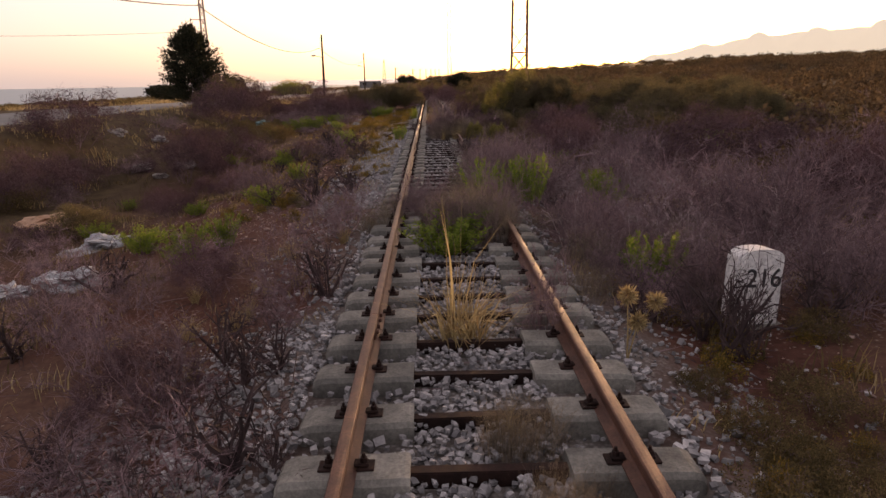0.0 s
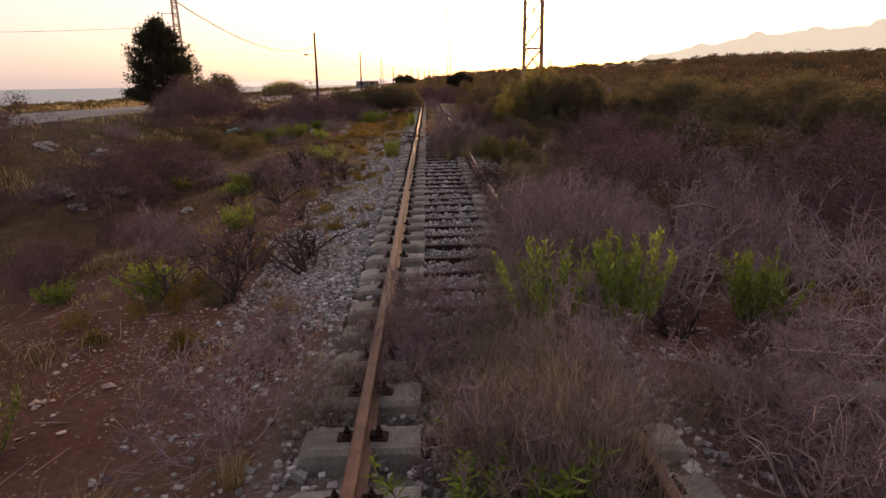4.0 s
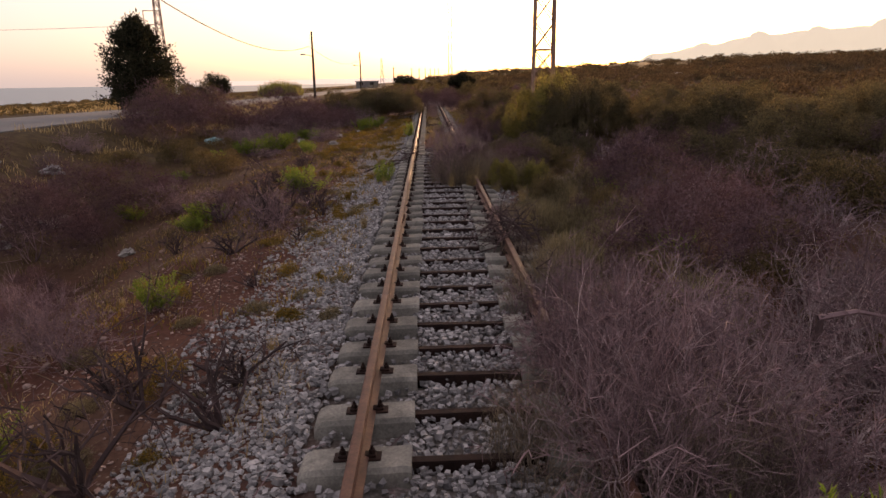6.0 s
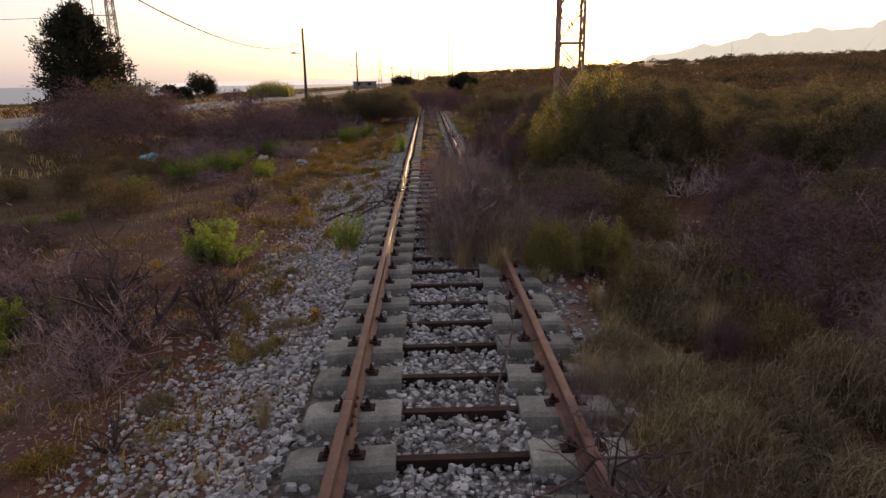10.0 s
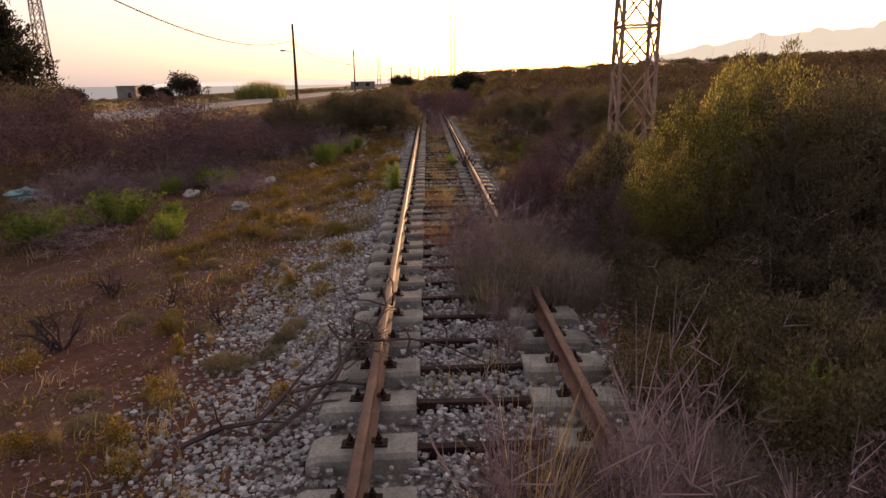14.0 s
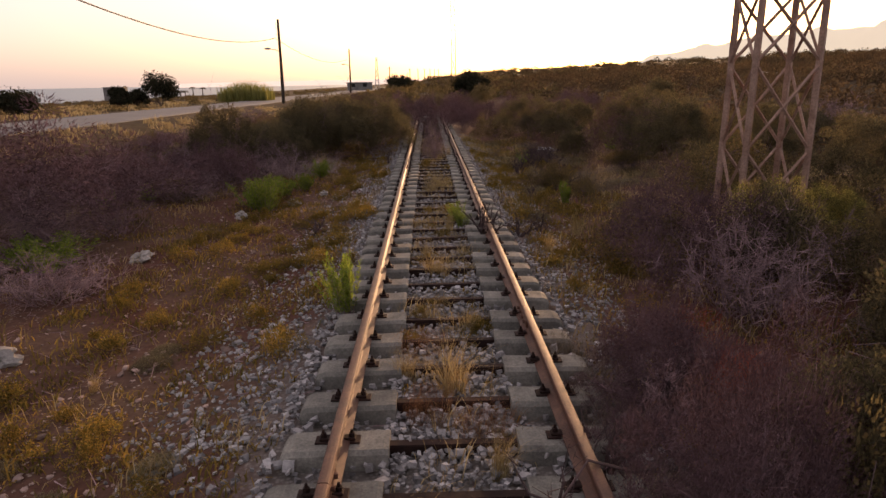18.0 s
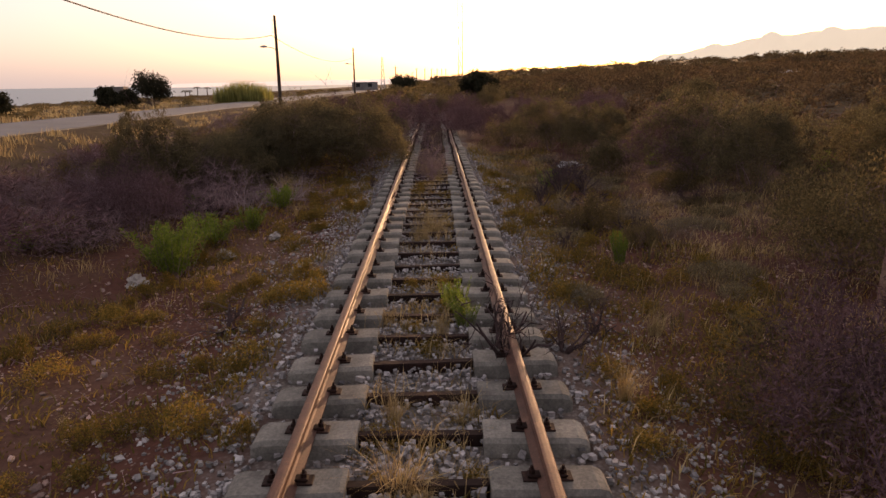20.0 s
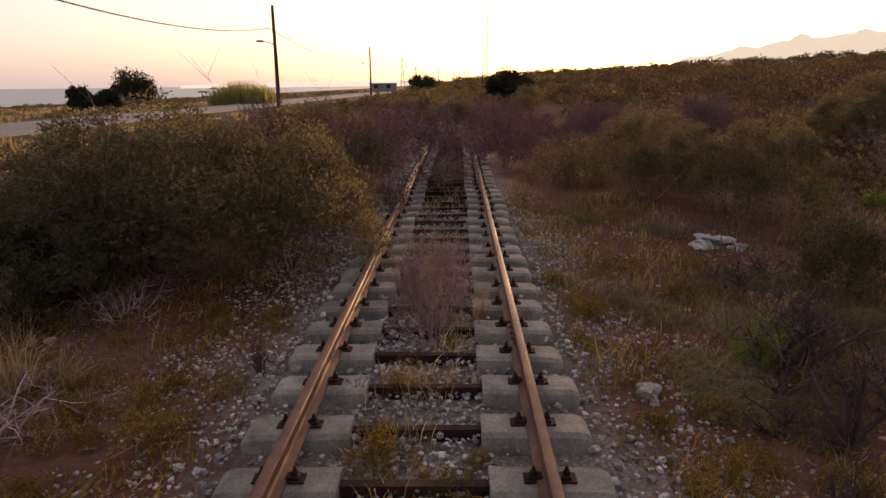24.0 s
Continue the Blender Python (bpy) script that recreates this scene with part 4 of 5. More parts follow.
fill("burnt", 7, 2.0, 4.5, 46, 60, (0.35, 0.7), (0.5, 1.0))
fill("mound", 22, 1.7, 4.8, 15, 30, (0.4, 0.8), (0.6, 1.2))
fill("olive", 16, 1.7, 5.0, 15, 30, (0.4, 0.75), (0.6, 1.1))
fill("brown", 9, 2.0, 5.0, 15, 30, (0.35, 0.6), (0.6, 1.0))
fill("red", 7, 1.9, 4.6, 15, 29, (0.35, 0.6), (0.5, 0.8))
fill("straw", 14, 1.5, 4.4, 15, 30, (0.5, 0.85), (0.3, 0.5))
fill("mound", 22, 1.6, 6.5, 44, 60, (0.15, 0.35), (0.5, 1.1))
fill("mound", 22, 1.2, 1.75, 16, 30, (0.25, 0.45), (0.5, 0.85))
fill("wisp", 5, 0.75, 1.3, 21.4, 23, (0.25, 0.4), (0.4, 0.7))
fill("straw", 12, 1.15, 1.8, 16, 29, (0.3, 0.55), (0.4, 0.6))
fill("olive", 8, 1.9, 3.7, 28.3, 31.6, (0.6, 1.0), (1.0, 1.5))
fill("dark", 6, 2.1, 3.8, 28.5, 32, (0.7, 1.1), (1.1, 1.6))
fill("olive", 12, 4.5, 10, 18, 44, (0.5, 1.0), (1.2, 2.2))
fill("dark", 10, 8, 16, 25, 70, (1.0, 2.0), (1.8, 3.2))
fill("green", 14, 2.5, 10, 10, 60, (0.4, 0.7), (0.5, 0.9))
fill("green", 26, -9, -3.5, 8, 60, (0.25, 0.5), (0.5, 0.9))
for spot in ((0.4, 32.2, 0.7, 1.0), (0.45, 33.2, 0.75, 1.0), (0.0, 54.6, 0.55, 0.9), (-0.1, 55.6, 0.6, 0.9), (0.1, 63.5, 0.8, 1.2)):
    plant("wisp", *spot)
    plant("straw", spot[0] - 0.1, spot[1] - 0.3, spot[2] * 0.9, 0.7)
# brush that has grown over the rails
fill("twig", 7, 0.2, 1.5, 26, 29.5, (0.5, 0.8), (0.8, 1.1))
fill("wisp", 8, 0.2, 1.4, 26, 29.4, (0.45, 0.65), (0.8, 1.1))
fill("straw", 8, 0.0, 1.5, 25.4, 29, (0.4, 0.8), (0.4, 0.6))
fill("wisp", 10, 0.3, 1.6, 31.8, 34.3, (0.4, 0.7), (0.8, 1.2))
fill("twig", 5, 0.8, 1.6, 32, 34.2, (0.5, 0.75), (0.9, 1.2))
fill("red", 6, -0.35, 0.35, 34.5, 39.2, (0.25, 0.42), (0.4, 0.6))
fill("wisp", 5, -0.3, 0.35, 47, 54, (0.15, 0.25), (0.3, 0.5))
fill("pale", 8, 0.9, 1.9, 14.3, 16.4, (0.8, 1.1), (1.3, 1.8))
fill("twig", 6, -0.1, 0.8, 10.5, 11.9, (0.65, 0.85), (0.9, 1.2))
fill("wisp", 6, -0.1, 0.8, 10.5, 12.0, (0.6, 0.9), (0.7, 1.0))
fill("twig", 10, 0.9, 1.8, 14.3, 16.4, (0.8, 1.1), (1.0, 1.45))
fill("wisp", 10, 0.8, 1.7, 15.8, 18.6, (0.45, 0.7), (0.7, 1.0))
fill("twig", 5, 1.0, 1.7, 16.0, 18.6, (0.45, 0.65), (0.8, 1.1))
fill("brown", 5, 0.2, 1.2, 26.4, 28.8, (0.7, 0.95), (1.0, 1.4))
fill("wisp", 8, 0.0, 1.2, 25.8, 28.2, (0.7, 0.95), (0.8, 1.2))
fill("wisp", 10, 0.1, 1.3, 31.5, 34.0, (0.5, 0.8), (0.8, 1.2))
fill("brown", 7, 1.7, 2.8, 35.4, 38.2, (0.45, 0.65), (1.0, 1.4))
fill("wisp", 5, 0.95, 1.6, 35.8, 38.4, (0.22, 0.38), (0.5, 0.8))
fill("crimson", 4, 1.8, 2.5, 37.2, 38.7, (0.55, 0.75), (0.4, 0.6))
fill("brown", 4, 1.05, 1.5, 35.6, 37.4, (0.3, 0.42), (0.8, 1.1))
fill("burnt", 5, 1.1, 2.0, 35.6, 37.8, (0.4, 0.6), (0.7, 1.0))
fill("twig", 5, 1.3, 2.4, 35.4, 37.6, (0.4, 0.6), (0.8, 1.1))
for spot in ((3.6, 36.9, 0.9, 1.95), (4.5, 38.0, 1.1, 2.1), (3.9, 35.9, 0.8, 1.95), (3.0, 35.2, 0.7, 1.9), (5.7, 39.6, 1.2, 2.2)):
    plant("dark", *spot)
# by the pylon foot: sunlit leaf tips given by the paler leaf colour
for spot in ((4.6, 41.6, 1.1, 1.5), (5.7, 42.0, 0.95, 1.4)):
    plant("sun_tinted", *spot)
fill("dark", 16, 5.5, 13, 22, 50, (1.2, 1.8), (2.2, 3.4))
fill("olive", 10, 5.0, 12, 20, 50, (0.7, 1.1), (1.4, 2.2))
for spot in ((0.95, 20.2, 0.42, 0.8), (0.8, 20.7, 0.4, 0.7), (1.05, 19.6, 0.38, 0.7), (-4.6, 50.9, 0.7, 1.2), (-4.1, 51.6, 0.6, 1.1), (3.4, 53.4, 0.75, 1.3), (3.9, 54.2, 0.8, 1.4), (2.95, 52.9, 0.55, 1.0), (3.7, 52.6, 0.6, 1.1), (1.75, 43.6, 0.6, 0.8)):
    plant("burnt", *spot)
fill("wisp", 4, 0.75, 1.1, 19.4, 21.0, (0.25, 0.35), (0.4, 0.6))
fill("straw", 10, 0.5, 2.2, 26.0, 28.1, (0.3, 0.5), (0.5, 0.8))
fill("wisp", 6, 1.0, 2.4, 26.4, 28.4, (0.5, 0.75), (0.8, 1.1))
fill("burnt", 6, 2.6, 6, 49, 57, (0.4, 0.7), (0.8, 1.3))
fill("olive", 8, 2.4, 7, 46, 58, (0.2, 0.45), (0.7, 1.2))
fill("wisp", 12, 1.6, 6, 47, 60, (0.2, 0.35), (0.7, 1.1))
fill("dark", 9, -9, -4.5, 13, 40, (0.45, 0.8), (1.1, 1.7))
fill("brown", 5, -7.6, -5.2, 50, 57, (0.8, 1.1), (1.8, 2.4))
fill("dark", 6, -7.6, -5.0, 51, 57, (0.9, 1.3), (1.9, 2.5))
fill("twig", 8, -10, -5.0, 40, 52, (0.6, 0.9), (1.5, 2.0))
fill("pale", 5, -5, -3.2, 50, 55, (0.5, 0.9), (1.2, 1.8))
fill("wisp", 14, 0.3, 1.6, 11.2, 15.8, (0.4, 0.75), (0.7, 1.1))
fill("wisp", 9, -1.2, 0.2, 11.2, 13.6, (0.3, 0.55), (0.7, 1.0))
fill("pale", 11, 1.7, 5.0, 8.2, 11.5, (0.5, 0.9), (1.2, 1.8))
fill("twig", 12, 1.5, 4.5, 8.2, 12, (0.5, 0.9), (0.9, 1.4))
fill("wisp", 12, 1.2, 4.0, 8, 12, (0.3, 0.55), (0.7, 1.1))
fill("burnt", 8, -2.4, -1.1, 4.6, 10, (0.55, 0.8), (0.7, 1.1))
fill("pale", 5, 0.9, 1.9, 12, 16, (0.45, 0.75), (1.2, 1.7))
fill("pale", 12, 1.7, 4.2, 13, 17.5, (0.7, 1.0), (1.4, 2.0))
plant("stalk", -0.12, 7.45, 1.3, 0.55)
plant("burnt", 2.42, 7.3, 1.0, 0.9)
plant("burnt", 2.2, 7.75, 0.9, 0.9)
plant("burnt", 2.42, 7.62, 0.85, 1.1)
plant("brown", -2.4, 6.5, 0.65, 1.15)
plant("brown", -2.9, 9.5, 0.6, 1.1)
fill("wisp", 5, 0.0, 0.6, 4.2, 6.2, (0.2, 0.4), (0.3, 0.5))
fill("olive", 12, 1.4, 3.4, 5.0, 8.6, (0.15, 0.3), (0.4, 0.8))
fill("gold", 16, 1.3, 3.2, 4, 9, (0.1, 0.25), (0.25, 0.5))
fill("twig", 9, 1.5, 2.5, 7.8, 10.5, (0.3, 0.55), (0.6, 0.9))
fill("burnt", 4, 1.4, 2.4, 7.9, 10.0, (0.4, 0.6), (0.6, 0.9))
plant("burnt", 3.3, 7.9, 0.9, 1.0)
fill("pale", 8, 1.7, 4.0, 12.2, 14.2, (0.25, 0.34), (0.9, 1.4))
fill("burnt", 5, 1.6, 3.8, 12.2, 14.0, (0.3, 0.5), (0.7, 1.0))
fill("pale", 22, 2.0, 6.0, 9.5, 20, (0.6, 1.0), (1.5, 2.2))
fill("pale", 7, 3.2, 6.5, 20, 32, (0.6, 0.9), (1.4, 2.0))
fill("twig", 9, 0.7, 2.0, 11.5, 16.3, (0.5, 0.8), (0.9, 1.3))
fill("twig", 4, -1.3, -0.3, 12, 14.5, (0.4, 0.6), (0.8, 1.1))
fill("twig", 10, -9.5, -5.5, 40, 50, (0.6, 0.95), (1.4, 1.85))
fill("straw", 16, -0.4, 0.4, 34, 50, (0.25, 0.5), (0.3, 0.5))
fill("burnt", 12, -7, -2.2, 3, 34, (0.4, 0.8), (0.6, 1.1))
fill("olive", 8, -14, -7, 20, 44, (0.4, 0.9), (1.2, 2.0))
fill("twig", 10, -15, -7, 16, 46, (0.6, 1.1), (1.2, 2.0))
fill("mound", 60, -4.2, -1.35, 13, 40, (0.14, 0.28), (0.2, 0.45))
fill("gold", 60, -4.6, -1.4, 13, 36, (0.12, 0.26), (0.25, 0.55))
fill("burnt", 9, -4.4, -1.7, 13, 27, (0.5, 0.8), (0.9, 1.4))
fill("gold", 36, -0.42, 0.42, 37, 56, (0.1, 0.2), (0.2, 0.45))
fill("gold", 102, -4.2, -1.3, 36, 56, (0.12, 0.28), (0.3, 0.65))
fill("gold", 78, 1.3, 4.2, 40, 57, (0.12, 0.26), (0.3, 0.6))
fill("straw", 40, -4.5, -1.4, 4, 60, (0.12, 0.35), (0.2, 0.24))
fill("straw", 24, 1.4, 3.6, 16, 60, (0.2, 0.5), (0.25, 0.5))


def scrub(name, label, count, material, x0, x1, y0, y1, seed, size, leaf, keep=None):
    """Far scrub: uneven domes of coarse leaves, joined, spread over a stretch of land."""
    r = np.random.default_rng(seed)
    x, y = r.uniform(x0, x1, count), r.uniform(y0, y1, count)
    if keep is not None:
        ok = keep(x, y)
        x, y = x[ok], y[ok]
    n, per = len(x), 140
    s = r.uniform(*size, n) * (0.7 + 0.6 * r.random(n) ** 3)
    z = ground_z(x, y)
    off = r.normal(size=(n, per, 3))
    off /= np.linalg.norm(off, axis=2)[:, :, None]
    off[:, :, 2] = np.abs(off[:, :, 2]) * 0.75
    bump = 1 + 0.3 * np.sin(off[:, :, 0] * 4 + x[:, None]) * np.cos(off[:, :, 1] * 5 + y[:, None])
    c = np.stack([x, y, z], 1)[:, None] + off * (s[:, None] * bump * np.cbrt(r.uniform(0.4, 1.1, (n, per))))[:, :, None]
    ways = (off + r.normal(size=off.shape) * 0.6).reshape(-1, 3)
    v, f = leaves(c.reshape(-1, 3), ways, np.repeat(s, per) * leaf, np.repeat(s, per) * leaf * 0.6, r)
    # a dense heart of twigs inside each dome
    hv, hf = stones(x, y, z, s * 0.8, r, 0.6, 0.25)
    v, f = np.concatenate([v, hv]), [*(f if isinstance(f, list) else [f]), np.asarray(hf) + len(v)]
    return tagged(new(name, mesh_np(name, v, f, material)), label, "scrub", kind="stuff")


scrub("hillside_scrub", "brown and olive scrub covering the hillside", 3000, M_HILLSCRUB, 7.5, 70, 12, 130, 1, (0.6, 1.3), 0.16)
scrub("hillside_scrub", "dark rounded bushes dotted over the hillside", 700, M_HILLBUSH, 12, 110, 25, 190, 2, (0.6, 1.5), 0.16)
scrub("hillside_scrub", "dark scrub along the far ridge", 900, M_HILLBUSH, 0, 190, 120, 300, 3, (0.7, 1.6), 0.28, lambda x, y: x > road_x(y) + 8)
scrub("field_scrub", "low dry scrub on the field towards the sea", 700, M_OLIVE, -110, -27, 60, 260, 4, (0.25, 0.8), 0.3, lambda x, y: x < road_x(y) - 6)
scrub("verge_scrub", "mixed scrub between the track and the road", 360, M_HILLSCRUB, -14, -4, 62, 190, 5, (0.25, 0.6), 0.22, lambda x, y: x > road_x(y) + 8)
scrub("verge_scrub", "mixed scrub ahead of the overgrown track end", 420, M_OLIVE, -8, 14, 84, 200, 6, (0.5, 1.2), 0.24)

# ---- trees ----


def conifer(x, y, high, wide):
    """A dense dark conifer: a trunk, and foliage in ragged upward sprays."""
    r = np.random.default_rng(17)
    t = thing("conifer_tree", "dense dark conifer with a ragged pointed crown", "tree")
    t.matrix_basis = pose(x, y, float(ground_z(x, y)))
    limbs = [(np.array([[0, 0, -0.2], [0.05, 0, high * 0.45], [0, 0.03, high * 0.93]]), np.array([0.22, 0.13, 0.02]))]
    cs, ws = [], []
    for _ in range(230):
        u = r.uniform(0.06, 1.0)
        reach = wide * 0.5 * (np.interp(u, [0, 0.15, 0.4, 0.65, 0.82, 0.93, 1.0], [0.78, 0.96, 1.0, 0.86, 0.6, 0.34, 0.08])) * r.uniform(0.55, 1.08)
        a = r.uniform(0, 6.28)
        foot = np.array([0, 0, high * max(0.03, u - 0.12)])
        tip = np.array([math.cos(a) * reach, math.sin(a) * reach, high * (u * 0.95 + 0.02) + r.uniform(0, 0.25)])
        limbs.append((np.array([foot, (foot + tip) / 2 - (0, 0, 0.08), tip]), np.array([0.035, 0.022, 0.006])))
        m = 130
        k = r.uniform(0.3, 1.05, m) ** 0.7
        c = foot + (tip - foot) * k[:, None] + r.normal(size=(m, 3)) * 0.16
        w = r.normal(size=(m, 3)) * 0.6 + (tip - foot) / np.linalg.norm(tip - foot) * 0.8 + (0, 0, 0.5)
        cs.append(c)
        ws.append(w)
    for a, h, s in ((0.4, 0.98, 0.25), (2.4, 0.93, 0.35), (4.1, 0.9, 0.4), (1.2, 0.95, 0.3), (5.5, 0.92, 0.3)):
        m = 120
        c = np.array([math.cos(a) * s, math.sin(a) * s, high * h]) + r.normal(size=(m, 3)) * (0.1, 0.1, 0.22)
        cs.append(c)
        ws.append(r.normal(size=(m, 3)) * 0.4 + (0, 0, 1))
    part("trunk", mesh_np("trunk", *tubes(limbs, 5), M_BARK), t)
    stuff("crown", mesh_np("crown", *leaves(np.concatenate(cs), np.concatenate(ws), 0.2, 0.07, r), M_CYPRESS), t)


def broad_tree(x, y, high, wide, seed, label="round dark tree beside the road"):
    r = np.random.default_rng(seed)
    t = thing("tree", label, "tree")
    t.matrix_basis = pose(x, y, float(ground_z(x, y)))
    paths, tips = branching(r, high * 0.8, 0.75, 4, 2, 4, 0.11, 0.22, start=0.03)
    part("trunk", mesh_np("trunk", *tubes(paths, 5), M_BARK), t)
    n, per = 46, 110
    a, q = r.uniform(0, 6.28, n), np.sqrt(r.uniform(0, 1, n)) * wide * 0.42
    zc = high * (0.3 + 0.58 * r.uniform(0, 1, n) * np.sqrt(np.clip(1 - (q / (wide * 0.5)) ** 2, 0.05, 1)))
    c = np.stack([np.cos(a) * q, np.sin(a) * q, zc], 1)[:, None] + r.normal(size=(n, per, 3)) * wide * 0.065
    stuff("crown", mesh_np("crown", *leaves(c.reshape(-1, 3), r.normal(size=(n * per, 3)), 0.26, 0.13, r), M_CYPRESS), t)


conifer(-17.9, 51.6, 5.6, 4.7)
broad_tree(-34.4, 116.6, 4.7, 4.3, 3)
broad_tree(-36.9, 115.6, 2.5, 2.8, 6, "low dark shrubby tree beside a hut")
broad_tree(-36.7, 110.4, 2.9, 2.3, 4, "small thin tree beside a hut")
broad_tree(-35.5, 88.5, 2.2, 4.2, 5, "low spreading bush on the seaward field")
broad_tree(4.2, 97.4, 2.8, 3.4, 8, "round dark bush on the skyline")
broad_tree(-5.2, 150, 2.6, 5.5, 9, "round dark bush beside the road")


def reeds(x0, x1, y0, y1, high):
    r = np.random.default_rng(8)
    n = 1500
    x, y = r.uniform(x0, x1, n), r.uniform(y0, y1, n)
    z = ground_z(x, y)
    hh = high * (0.75 + 0.25 * np.sin((x - x0) / (x1 - x0) * 3.14))
    t = tagged(new("reed_bed", mesh_np("reed_bed", *blades(x, y, z, hh, np.full(n, 0.09), np.full(n, 0.22), r), M_REED)), "stand of tall pale green reeds beside the road", "reeds", kind="stuff")
    return t


reeds(-31, -23.6, 128, 133, 2.7)

# ---- poles, masts and wires ----


def lamp_pole(x, y, high, lamp_z, label):
    t = thing("utility_pole", label, "pole", "poles along the road")
    t.matrix_basis = pose(x, y, float(ground_z(x, y)) - 0.1, 0, 0.4, 0)
    part("shaft", mesh_np("shaft", *tubes([(np.array([[0, 0, 0], [0.02, 0, high * 0.5], [0.0, 0, high]]), np.array([0.22, 0.18, 0.14]))], 10), M_WOOD, True), t)
    arm = part("lamp_arm", mesh_np("lamp_arm", *tubes([(np.array([[-0.1, 0, lamp_z - 0.15], [-0.5, 0, lamp_z + 0.05], [-1.15, 0, lamp_z + 0.14]]), np.array([0.055, 0.05, 0.05]))], 6), M_GREYSTEEL), t)
    bm = bmesh.new()
    bmesh.ops.create_uvsphere(bm, u_segments=12, v_segments=8, radius=0.5)
    for v in bm.verts:
        v.co = (v.co.x * 0.9, v.co.y * 0.38, v.co.z * (0.34 if v.co.z > 0 else 0.2))
    bmesh.ops.translate(bm, verts=bm.verts, vec=(-1.5, 0, lamp_z + 0.16))
    part("lamp_head", from_bm("lamp_head", bm, M_GREYSTEEL, True), arm, "grey street-lamp head")
    for k in range(4):
        bm = bmesh.new()
        add_box(bm, -0.3, -0.08, -0.015, 0.015, high - 0.62 - 0.42 * k, high - 0.59 - 0.42 * k)
        bmesh.ops.create_cone(bm, cap_ends=True, segments=8, radius1=0.05, radius2=0.035, depth=0.14, matrix=pose(-0.3, 0, high - 0.55 - 0.42 * k))
        part("insulator", from_bm("insulator", bm, M_GREYSTEEL), t)
    return t


lamp_pole(-18.3, 114.5, 10.1, 6.5, "tall dark wooden pole with a street lamp arm")
lamp_pole(-18.4, 187.2, 10.1, 6.5, "tall dark wooden pole with a street lamp arm")


def plain_pole(x, y, top):
    t = thing("utility_pole", "distant dark wooden pole beside the road", "pole", "poles along the road")
    z = float(ground_z(x, y))
    t.matrix_basis = pose(x, y, z)
    part("shaft", mesh_np("shaft", *tubes([(np.array([[0, 0, -0.1], [0, 0, top - z]]), np.array([0.22, 0.15]))], 8), M_WOOD, True), t)
    part("crossarm", box_mesh("crossarm", M_WOOD, -0.7, 0.7, -0.05, 0.05, top - z - 0.6, top - z - 0.48), t)


plain_pole(-13.2, 260, 7.4)
for k in range(6):
    plain_pole(-8 + 3.2 * k, 330 + 34 * k, 8.0 + 0.5 * k)


def palm(x, y, high):
    t = thing("palm_tree", "small far palm on the shore with a tuft of fronds", "palm")
    t.matrix_basis = pose(x, y, float(ground_z(x, y)))
    part("trunk", mesh_np("trunk", *tubes([(np.array([[0, 0, -0.2], [0.1, 0, high * 0.5], [0.05, 0, high]]), np.array([0.28, 0.2, 0.17]))], 6), M_BARK), t)
    r = np.random.default_rng(int(high * 10))
    for k in range(9):
        a = k * 0.7 + r.uniform(-0.2, 0.2)
        d = np.array([math.cos(a), math.sin(a), 0])
        pts = np.array([(0.05, 0, high) + d * s * 1.7 + np.array([0, 0, 0.9 * s - 1.5 * s * s]) for s in np.linspace(0, 1, 6)])
        u = np.repeat(np.linspace(0.15, 1, 14), 2)
        c = np.array([pts[min(int(s * 5), 4)] * (1 - (s * 5 - min(int(s * 5), 4))) + pts[min(int(s * 5), 4) + 1] * (s * 5 - min(int(s * 5), 4)) for s in u])
        w = np.tile(np.array([np.cross(d, (0, 0, 1)), -np.cross(d, (0, 0, 1))]), (14, 1)) * 0.8 + d * 0.5 - (0, 0, 0.4)
        part("frond", mesh_np("frond", *leaves(c, w, 0.6, 0.12, r), M_DARKLEAF), t)


for spot in ((-118.4, 345, 4.4), (-116.3, 345, 3.8), (-112.5, 345, 4.6), (-110.4, 352, 4.0)):
    palm(*spot)


def lattice(name, label, x, y, foot, top_half, half, high, bays, leg, brace, material, yaw=0, extra=0.0):
    """A four-legged lattice: legs, rings and crossed braces, each its own part."""
    t = thing(name, label, "pylon")
    t.matrix_basis = pose(x, y, foot, 0, 0, yaw)
    wide = lambda z: half + (top_half - half) * max(0.0, (z - extra)) / (high - extra)
    cor = [(-1, -1), (1, -1), (1, 1), (-1, 1)]

    def bar(n, a, b, r):
        part(n, mesh_np(n, *tubes([(np.array([a, b]), np.array([r, r]))], 4), material), t)

    for cx, cy in cor:
        bar("leg", (cx * half, cy * half, -0.1), (cx * wide(high), cy * wide(high), high), leg)
    zs = bays
    for i, (z0, z1) in enumerate(zip(zs, zs[1:])):
        w0, w1 = wide(z0), wide(z1)
        for k in range(4):
            (ax, ay), (bx, by) = cor[k], cor[(k + 1) % 4]
            bar("brace", (ax * w0, ay * w0, z0), (bx * w1, by * w1, z1), brace)
            bar("brace", (bx * w0, by * w0, z0), (ax * w1, ay * w1, z1), brace)
            if i % 3 == 2:
                bar("ring_bar", (ax * w1, ay * w1, z1), (bx * w1, by * w1, z1), brace * 1.2)
    return t


PYLON_Z = float(ground_z(5.55, 43.6)) - 0.1
